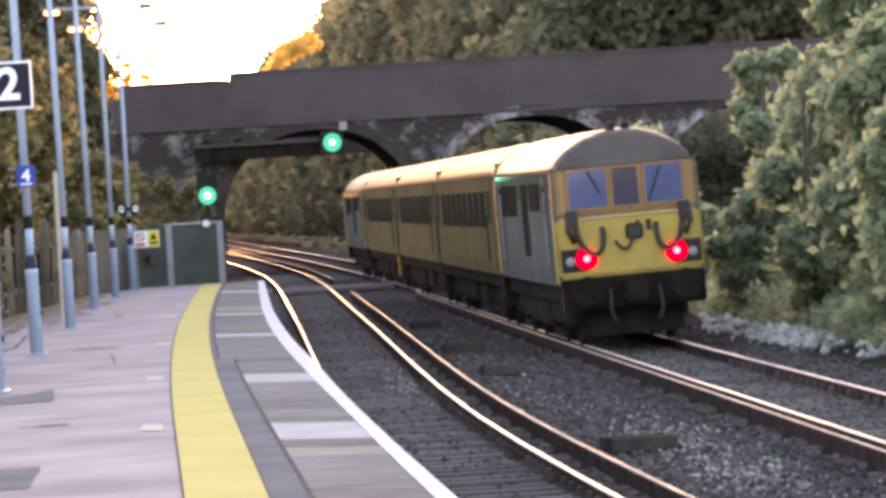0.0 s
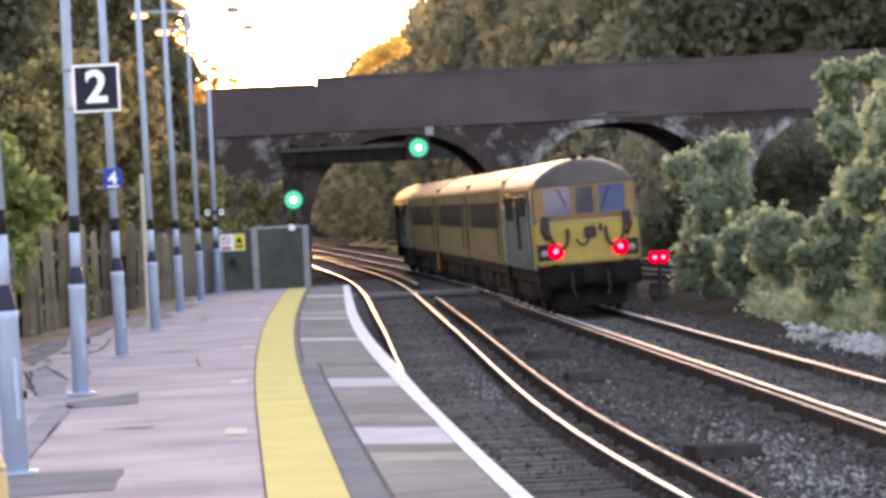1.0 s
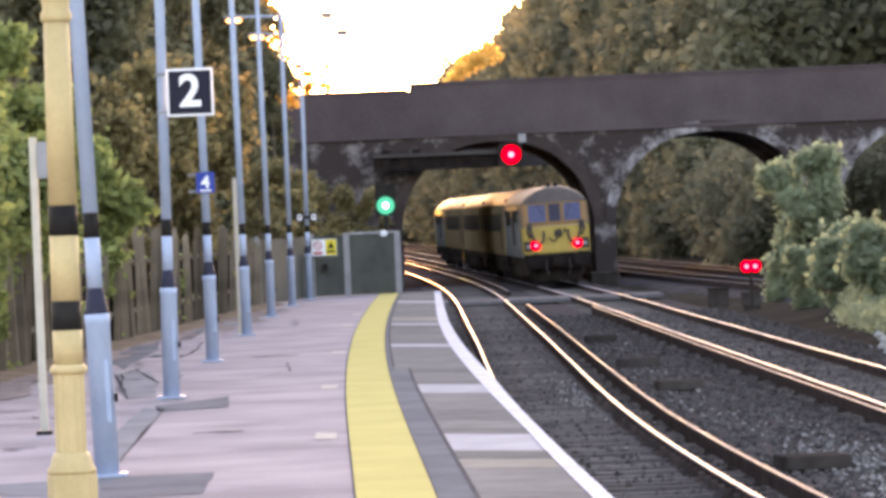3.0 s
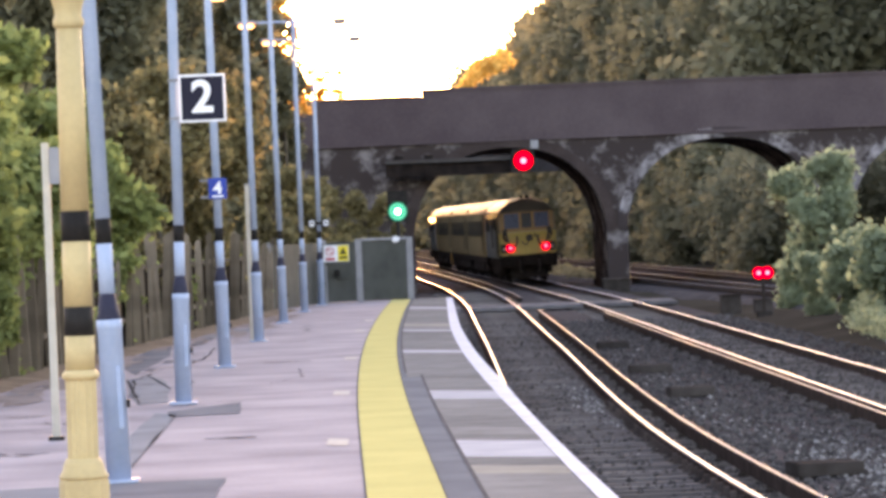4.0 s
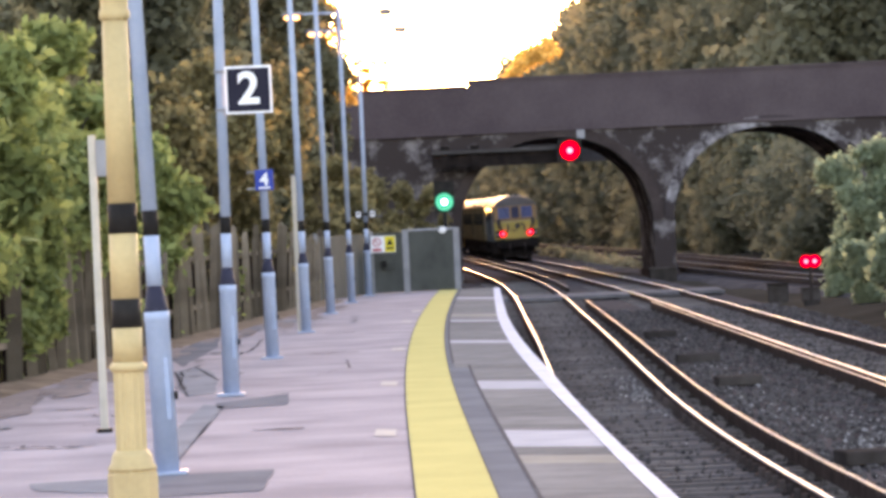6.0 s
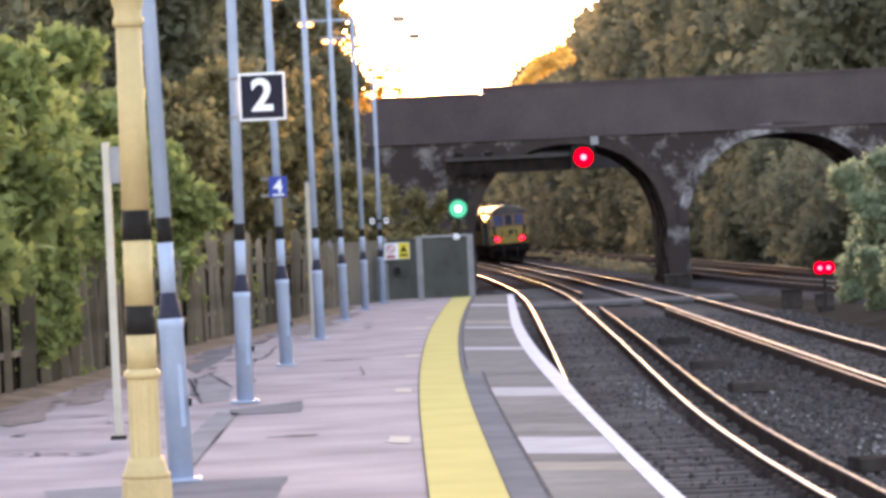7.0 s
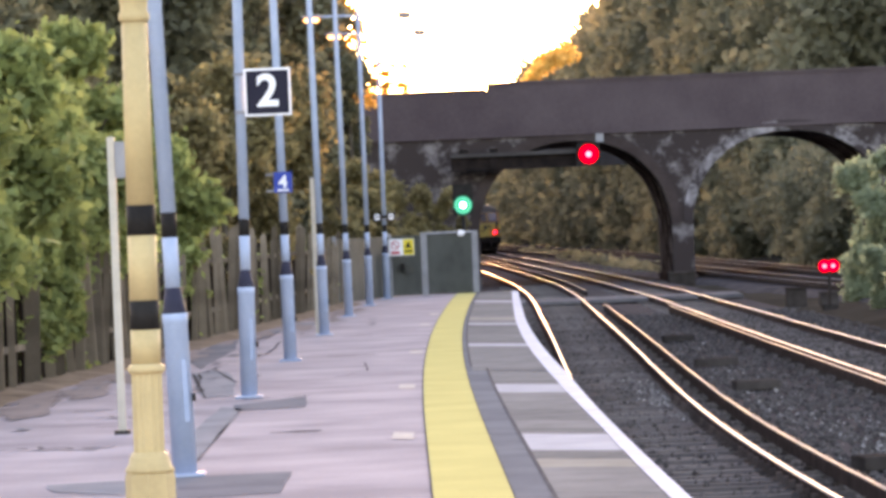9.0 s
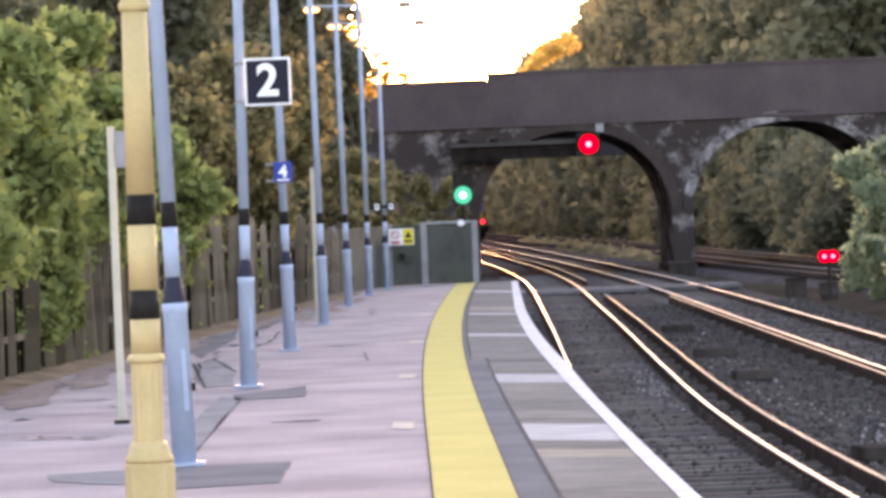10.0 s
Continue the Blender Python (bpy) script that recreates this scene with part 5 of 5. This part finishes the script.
def tree(x, y, h, r, material, label, seed, leaf=0.12, per=900, low=0.25, name="tree", category="tree", group=""):
    rng = random.Random(seed)
    z = float(ground_z(np.array(x), np.array(y)))
    if -6.5 < x < -1 and y < 100:
        z = -0.05
    root = thing(name, (x, y, z - 0.1), label, category, group)
    trunk = [(0, 0, 0), (0.06 * r, 0.02, h * 0.3), (-0.03 * r, 0.05, h * 0.62), (0, 0, h * 0.9)]
    bm = tube(trunk, [0.035 * h * 0.5, 0.027 * h * 0.5, 0.016 * h * 0.5, 0.01], 10)
    blobs = []
    nb = max(12, int(9 + r * 9))
    for k in range(nb):
        a, u = rng.uniform(0, 6.28), rng.random()
        zz = h * (low + (0.97 - low) * u)
        rr = r * (0.35 + 0.65 * math.sin(math.pi * min(1, 0.25 + 0.75 * (1 - u) * 0.9 + 0.1))) * rng.uniform(0.35, 0.85)
        bx, by = rr * math.cos(a), rr * math.sin(a)
        s = rng.uniform(0.2, 0.4) * r
        blobs.append((bx, by, zz, s, s, s * rng.uniform(0.7, 1.1)))
        tube([(0, 0, max(0.1, zz - s * 0.9 - 0.2 * h)), (bx * 0.5, by * 0.5, zz - s * 0.5), (bx, by, zz)], [0.012 * h * 0.4, 0.008 * h * 0.4, 0.004], 6, bm)
    part("trunk", bm, BARK, root, "dark bark trunk and limbs")
    leaf_cloud("crown", blobs, per, leaf, material, root, "", seed)
    return root


# the wood and shrubs behind the platform fence
LEFT = [(-5.6, 36, 3.2, 1.1, LEAF_A), (-5.45, 41, 3.9, 1.3, LEAF_A), (-5.25, 46, 4.2, 1.4, LEAF_A), (-5.0, 51, 4.3, 1.35, LEAF_A), (-4.85, 56, 4.0, 1.2, LEAF_A), (-4.5, 62, 3.4, 1.1, LEAF_A),
        (-4.3, 68, 3.6, 1.1, LEAF_D), (-3.95, 75, 4.6, 1.15, LEAF_D), (-3.7, 82, 5.0, 1.2, LEAF_D), (-3.7, 90, 5.2, 1.2, LEAF_D)]
for i, (x, y, h, r, m) in enumerate(LEFT):
    lab = {LEAF_A: "leafy bright green shrub behind the timber fence", LEAF_C: "dense grey-green shrub behind the timber fence", LEAF_D: "brownish thin-leaved tree behind the fence"}[m]
    tree(x, y, h, r, m, lab, 100 + i, leaf=0.085, per=2600, low=0.12, name="shrub", category="shrub", group="shrubs behind the fence")
TALL = [(-7.6, 62, 9, 2.4), (-8.2, 75, 11, 2.8), (-6.4, 84, 10, 2.2), (-5.6, 98, 10.5, 2.2), (-5.0, 112, 11, 2.2), (-6.5, 126, 12, 2.6), (-5.2, 140, 12, 2.0), (-8.8, 110, 12, 3.0), (-4.4, 128, 9, 1.7), (-5.4, 155, 11, 2.2), (-4.6, 150, 9.8, 1.8), (-3.75, 158, 7.3, 1.15), (-3.6, 152, 6.4, 1.0), (-9, 150, 13, 3), (-10, 90, 12, 3)]
for i, (x, y, h, r) in enumerate(TALL):
    tree(x, y, h, r, LEAF_B, "tall dark tree in the wood beside the line", 200 + i, leaf=0.14, per=900, low=0.1, group="trees beside the line")
for i, (x, y, h, r) in enumerate([(-2.9, 118, 3.6, 1.0), (-2.6, 134, 4.2, 1.1), (-3.1, 150, 4.4, 1.3), (-2.7, 162, 4.4, 1.2), (-1.5, 165, 4.6, 1.1), (-0.5, 160, 4.0, 0.9), (0.3, 166, 3.6, 0.8), (-1.2, 140, 3.0, 0.9), (-0.9, 122, 2.4, 0.7)]):
    tree(x, y, h, r, LEAF_D, "brownish bush beside the bridge abutment", 240 + i, leaf=0.12, per=1500, low=0.1, name="bush", category="shrub", group="bushes by the bridge")

for i, (x, y, h, r) in enumerate([(-4.55, 148, 14.5, 1.05), (-4.75, 156, 13, 1.2), (-4.3, 152, 9.5, 0.9)]):
    tree(x, y, h, r, LEAF_B, "tall dark tree in the wood beside the line", 230 + i, leaf=0.14, per=1500, low=0.1, group="trees beside the line")


def fringe_tree():
    """A thin tree whose yellow-orange leaf colour stands in for light from behind."""
    root = thing("tree", (-3.3, 151, -0.5), "slender tree, its leaves coloured yellow-orange for the backlight", "tree", "trees beside the line")
    rng = random.Random(31)
    bm = tube([(0, 0, 0), (0.1, 0, 4), (0, 0, 8), (-0.1, 0, 12)], [0.09, 0.07, 0.05, 0.015], 8)
    blobs = []
    for k in range(110):
        z = rng.uniform(6.6, 13.0)
        reach = float(np.interp(z, [6.0, 7.3, 9.4, 10.4, 13], [1.05, 0.9, 0.62, 0.36, 0.3]))
        x = reach * (1 - 1.6 * rng.random() ** 1.3)
        q = rng.uniform(0.08, 0.24)
        blobs.append((x, rng.uniform(-0.5, 0.5), z, q, q, q))
        if k % 4 == 0:
            tube([(0, 0, z - 0.7), (x * 0.6, 0, z - 0.25), (x, 0, z)], [0.02, 0.012, 0.006], 5, bm)
    for k in range(22):
        q = rng.uniform(0.06, 0.16)
        blobs.append((rng.uniform(0.9, 2.1), rng.uniform(-0.3, 0.3), 7.15 + rng.random() ** 2 * 1.0, q, q, q))
    part("trunk", bm, BARK, root, "thin dark trunk and twigs")
    leaf_cloud("crown", blobs, 130, 0.09, LEAF_E, root, "leaves with backlight in their yellow-orange colour", 32)


fringe_tree()

# shrubs along the far side of the line
RIGHT = [(10.9, 60, 3.7, 1.4), (11.6, 66, 5.0, 1.8), (10.8, 73, 4.8, 1.2), (12.4, 75, 6.2, 1.9), (11.0, 82, 2.6, 1.1), (13.3, 88, 4.6, 1.3), (11.7, 95, 2.0, 1.0), (12.3, 104, 2.1, 1.1), (11.9, 114, 4.2, 1.1), (12.15, 122, 4.5, 1.15), (12.9, 66, 6.4, 1.9), (13.3, 96, 6.1, 0.95), (11.1, 107, 1.5, 0.6), (11.3, 100, 1.7, 0.8), (12.6, 80, 3.4, 1.2)]
for i, (x, y, h, r) in enumerate(RIGHT):
    tree(x, y, h, r, LEAF_C, "grey-green bushy shrub beside the far rails", 300 + i, leaf=0.10, per=2000, low=0.08, name="shrub", category="shrub", group="shrubs beside the line")


def woodland():
    """Wooded hillside beyond the bridge, one mass of many crowns."""
    rng = random.Random(9)
    blobs = []
    for k in range(900):
        y = rng.uniform(215, 500)
        x = float(TRACK_3(y)) + 4.5 + 45 * rng.random() ** 1.7
        az = math.degrees(math.atan2(x, y))
        crest = float(np.interp(az, [0.0, 0.95, 1.12, 1.4, 2.0, 2.4, 3.2, 5.0, 9.0], [0.8, 1.2, 1.85, 2.25, 2.5, 3.0, 3.6, 4.3, 5.0]))
        top = 1.5 + y * math.tan(radians(crest)) - rng.random() ** 2 * 5 - 1.6
        g = float(ground_z(np.array(x), np.array(y)))
        zz = top
        while zz > g + 0.5:
            s = rng.uniform(1.2, 2.3)
            blobs.append((x + rng.uniform(-1.2, 1.2), y + rng.uniform(-1.5, 1.5), zz, s, s, s * 0.9))
            zz -= rng.uniform(2.0, 4.0)
    # upper crowns raised unseen behind the parapet to keep out low sky light
    for k in range(330):
        y = rng.uniform(196, 440)
        x = float(TRACK_1(y)) - 4.5 - 11 * rng.random()
        zz = 1.5 + y * math.tan(radians(1.45)) - 1.5 - rng.random() * 1.5
        while zz > -0.4:
            s = rng.uniform(1.0, 1.9)
            blobs.append((x + rng.uniform(-0.6, 0.6), y, zz, s, s, s))
            zz -= rng.uniform(1.8, 3.0)
    # unseen taller trees on the near side, added to block sky from the train
    for k in range(170):
        y = rng.uniform(235, 340)
        x = -y * math.tan(radians(1.3)) - 1.6 - 24 * rng.random()
        zz = rng.uniform(13, 21)
        while zz > -0.4:
            s = rng.uniform(1.2, 2.0)
            blobs.append((x + rng.uniform(-0.5, 0.3), y, zz, s, s, s))
            zz -= rng.uniform(1.6, 2.6)
    ob = leaf_cloud("woodland", blobs, 70, 0.33, LEAF_F, seed=5)
    tagged(ob, "dark wooded hillside beyond the bridge", "woodland", kind="stuff")
    # hilltop edge leaves: sky glow put into their orange colour
    fringe = []
    for k in range(150):
        az = 0.93 + 0.9 * rng.random() ** 1.2
        y = rng.uniform(216, 235)
        crest = float(np.interp(az, [0.0, 0.95, 1.12, 1.4, 2.0], [0.8, 1.2, 1.85, 2.25, 2.5]))
        s = rng.uniform(0.15, 0.36)
        fringe.append((y * math.tan(radians(az)) + rng.uniform(-0.15, 0.15), y, 1.5 + y * math.tan(radians(crest)) - 0.15 + rng.uniform(-0.35, 0.3), s, s, s))
    ob = leaf_cloud("backlit_fringe", fringe, 110, 0.13, LEAF_E, seed=15)
    tagged(ob, "hilltop leaves coloured orange for the backlight", "foliage", kind="stuff")
    blobs2 = []
    for k in range(50):
        y = rng.uniform(184, 330)
        u = rng.random()
        x = float(TRACK_2(y)) + 3.4 + u * max(0.3, float(TRACK_3(y)) - 5.6 - float(TRACK_2(y)) - 3.4)
        s = rng.uniform(0.2, 0.45)
        blobs2.append((x, y, float(rail_z(y)) - 0.2, s * 1.6, s * 1.6, s))
    for k in range(420):
        y = rng.uniform(186, 290)
        x = float(TRACK_3(y)) + 3.2 + rng.uniform(0, 9)
        s = rng.uniform(0.8, 1.6)
        blobs2.append((x, y, rng.uniform(-0.4, 5.5), s, s, s))
    ob = leaf_cloud("undergrowth", blobs2, 160, 0.2, LEAF_F, seed=6)
    tagged(ob, "dark undergrowth on the cutting slope", "undergrowth", kind="stuff")


woodland()


def weeds():
    """Low growth along the foot of the shrubs."""
    rng = random.Random(21)
    blobs = []
    for k in range(110):
        y = rng.uniform(60, 98)
        x = 10.6 + rng.uniform(0, 1.5) + max(0, y - 110) * 0.05
        blobs.append((x, y, float(ground_z(np.array(x), np.array(y))) + 0.15, 0.45, 0.45, rng.uniform(0.2, 0.5)))
    ob = leaf_cloud("weeds", blobs, 900, 0.06, LEAF_C, seed=17)
    tagged(ob, "low grey-green weeds beside the far rails", "weeds", kind="stuff")
    blobs = []
    for k in range(60):
        y = rng.uniform(34, 92)
        x = float(FENCE(y)) - rng.uniform(0.2, 0.7)
        blobs.append((x, y, rng.uniform(0.0, 0.9), 0.3, 0.3, 0.35))
    for k in range(26):
        blobs.append((-4.32 + rng.uniform(-0.14, 0.16), 47.3 + rng.uniform(-0.6, 0.9), 0.35 + 1.9 * rng.random(), 0.13, 0.2, 0.22))
    for k in range(40):
        y = rng.uniform(36, 56)
        blobs.append((float(FENCE(y)) + rng.uniform(-0.25, 0.1), y, rng.uniform(1.25, 2.2), 0.25, 0.3, 0.25))
    ob = leaf_cloud("ivy", blobs, 900, 0.06, LEAF_A, seed=7)
    tagged(ob, "ivy and low weeds along the timber fence", "ivy", kind="stuff")
    rng2 = np.random.default_rng(8)
    verts, faces = [], []
    shape = np.array([(1, 0, 0), (-0.4, 0.9, 0), (-0.5, -0.8, 0), (0.1, 0, 0.8), (0, 0, -0.7)])
    tri = [(0, 1, 3), (1, 2, 3), (2, 0, 3), (1, 0, 4), (2, 1, 4), (0, 2, 4)]
    for k in range(520):
        pile = (10.0, 70.3, 1.6, 0.25) if k < 330 else (9.75, 76.8, 1.3, 0.2) if k < 420 else (10.6, 64.0, 1.5, 0.3)
        y = pile[1] + rng2.normal() * pile[2]
        x = pile[0] + rng2.normal() * pile[3]
        s = 0.05 + 0.1 * rng2.random()
        p = shape * s * (0.7 + 0.6 * rng2.random(3)) + np.array([x, y, float(rail_z(y)) - 0.2 + 0.25 * rng2.random() * max(0, 1 - abs(x - pile[0]) * 2)])
        n = len(verts)
        verts.extend(p.tolist())
        faces.extend([(n + i, n + j, n + q) for i, j, q in tri])
    tagged(arrays("rubble_heap", verts, faces, RUBBLE), "pale heap of broken stone beside the track", "rubble", kind="stuff")


weeds()


# ---- repeated pieces of track and platform ----
sleepers(TRACK_1, track_a, 28, 165)
sleepers(TRACK_2, track_b, 34, 150)


def fastenings(base, root, y0, y1):
    """Cast chairs holding the rails to each sleeper."""
    me = bpy.data.meshes.new("rail_chair")
    bm = boxed(-0.15, 0.15, -0.07, 0.07, -0.15, -0.115, 0.01)
    for q in (-1, 1):
        box(bm, q * 0.07 - 0.03, q * 0.07 + 0.03, -0.05, 0.05, -0.13, -0.05)
    bm.to_mesh(me)
    bm.free()
    me.materials.append(CHAIR)
    for y in np.arange(y0, y1, 0.68):
        for q in (-0.735, 0.735):
            shared("rail_chair", me, pose(float(base(y)) + q, y, float(rail_z(y)) - 0.004), root)


CHAIR = mat("rusty_chair", (0.10, 0.078, 0.07), (0.055, 0.043, 0.04), rough=0.95, spread=0.3, spec=0.0)
fastenings(TRACK_1, track_a, 28, 62)
fastenings(TRACK_2, track_b, 40.12, 62)


def coping():
    """Coping slabs between the grey strip and the platform edge."""
    cuts = [-4.0]
    fixed = [26.24, 27.21, 28.26, 30.58, 38.47, 41.64, 44.6, 54.1, 55.44, 66.3, 67.5, 70.0, 73.7, 86.5, PLATFORM_END]
    pale, buff = (28.26, 38.47, 54.1, 66.3, 86.5), (26.24, 70.0)
    for stop in fixed:
        while stop - cuts[-1] > 2.6:
            cuts.append(cuts[-1] + random.choice((0.9, 1.3, 1.9, 2.1)))
        cuts.append(stop)
    for y, y1 in zip(cuts, cuts[1:]):
        inner = 0.455 if y < 44.5 else 0.295
        verts = []
        for yy in (y + 0.012, y1 - 0.012):
            x0 = float(TACTILE(yy)) + inner
            # the joints run slightly askew to the edge
            ye = yy - 0.028 * max(yy, 0) * (float(EDGE(yy)) - x0) if yy < PLATFORM_END - 0.1 else yy
            x1 = float(EDGE(ye)) - 0.002
            for x, q, z in ((x0, yy, -0.1), (x0, yy, 0.006), (x1, ye, 0.006), (x1, ye, -0.1)):
                verts.append((x, q, z))
        faces = [(0, 1, 2, 3), (7, 6, 5, 4), (1, 5, 6, 2), (3, 2, 6, 7), (0, 4, 5, 1)]
        arrays("slab", verts, faces, SLAB_L if y in pale else SLAB_B if y in buff else SLAB, PLATFORM)


coping()


# ---- what moves ----
def motions():
    times = [0.5 * k for k in range(21)]
    for ob, mid, ln in TRAIN:
        rows = []
        for t in times:
            y = 68.0 + 26.9 * t + mid
            a, b = float(TRACK_2(y - ln * 0.36)), float(TRACK_2(y + ln * 0.36))
            rz = -math.degrees(math.atan((b - a) / (ln * 0.72)))
            rows.append((t, pose((a + b) / 2, y, float(rail_z(y)), 0.16, -2.0, rz)))
        walk(ob, rows)
    off = [(0.0, 0), (1.8, 0), (1.834, 60), (1.867, 120), (1.9, 180), (10.0, 180)]
    walk(WHEEL, [(t, pose(0, 0.24, 0, 0, 0, a)) for t, a in off])


motions()
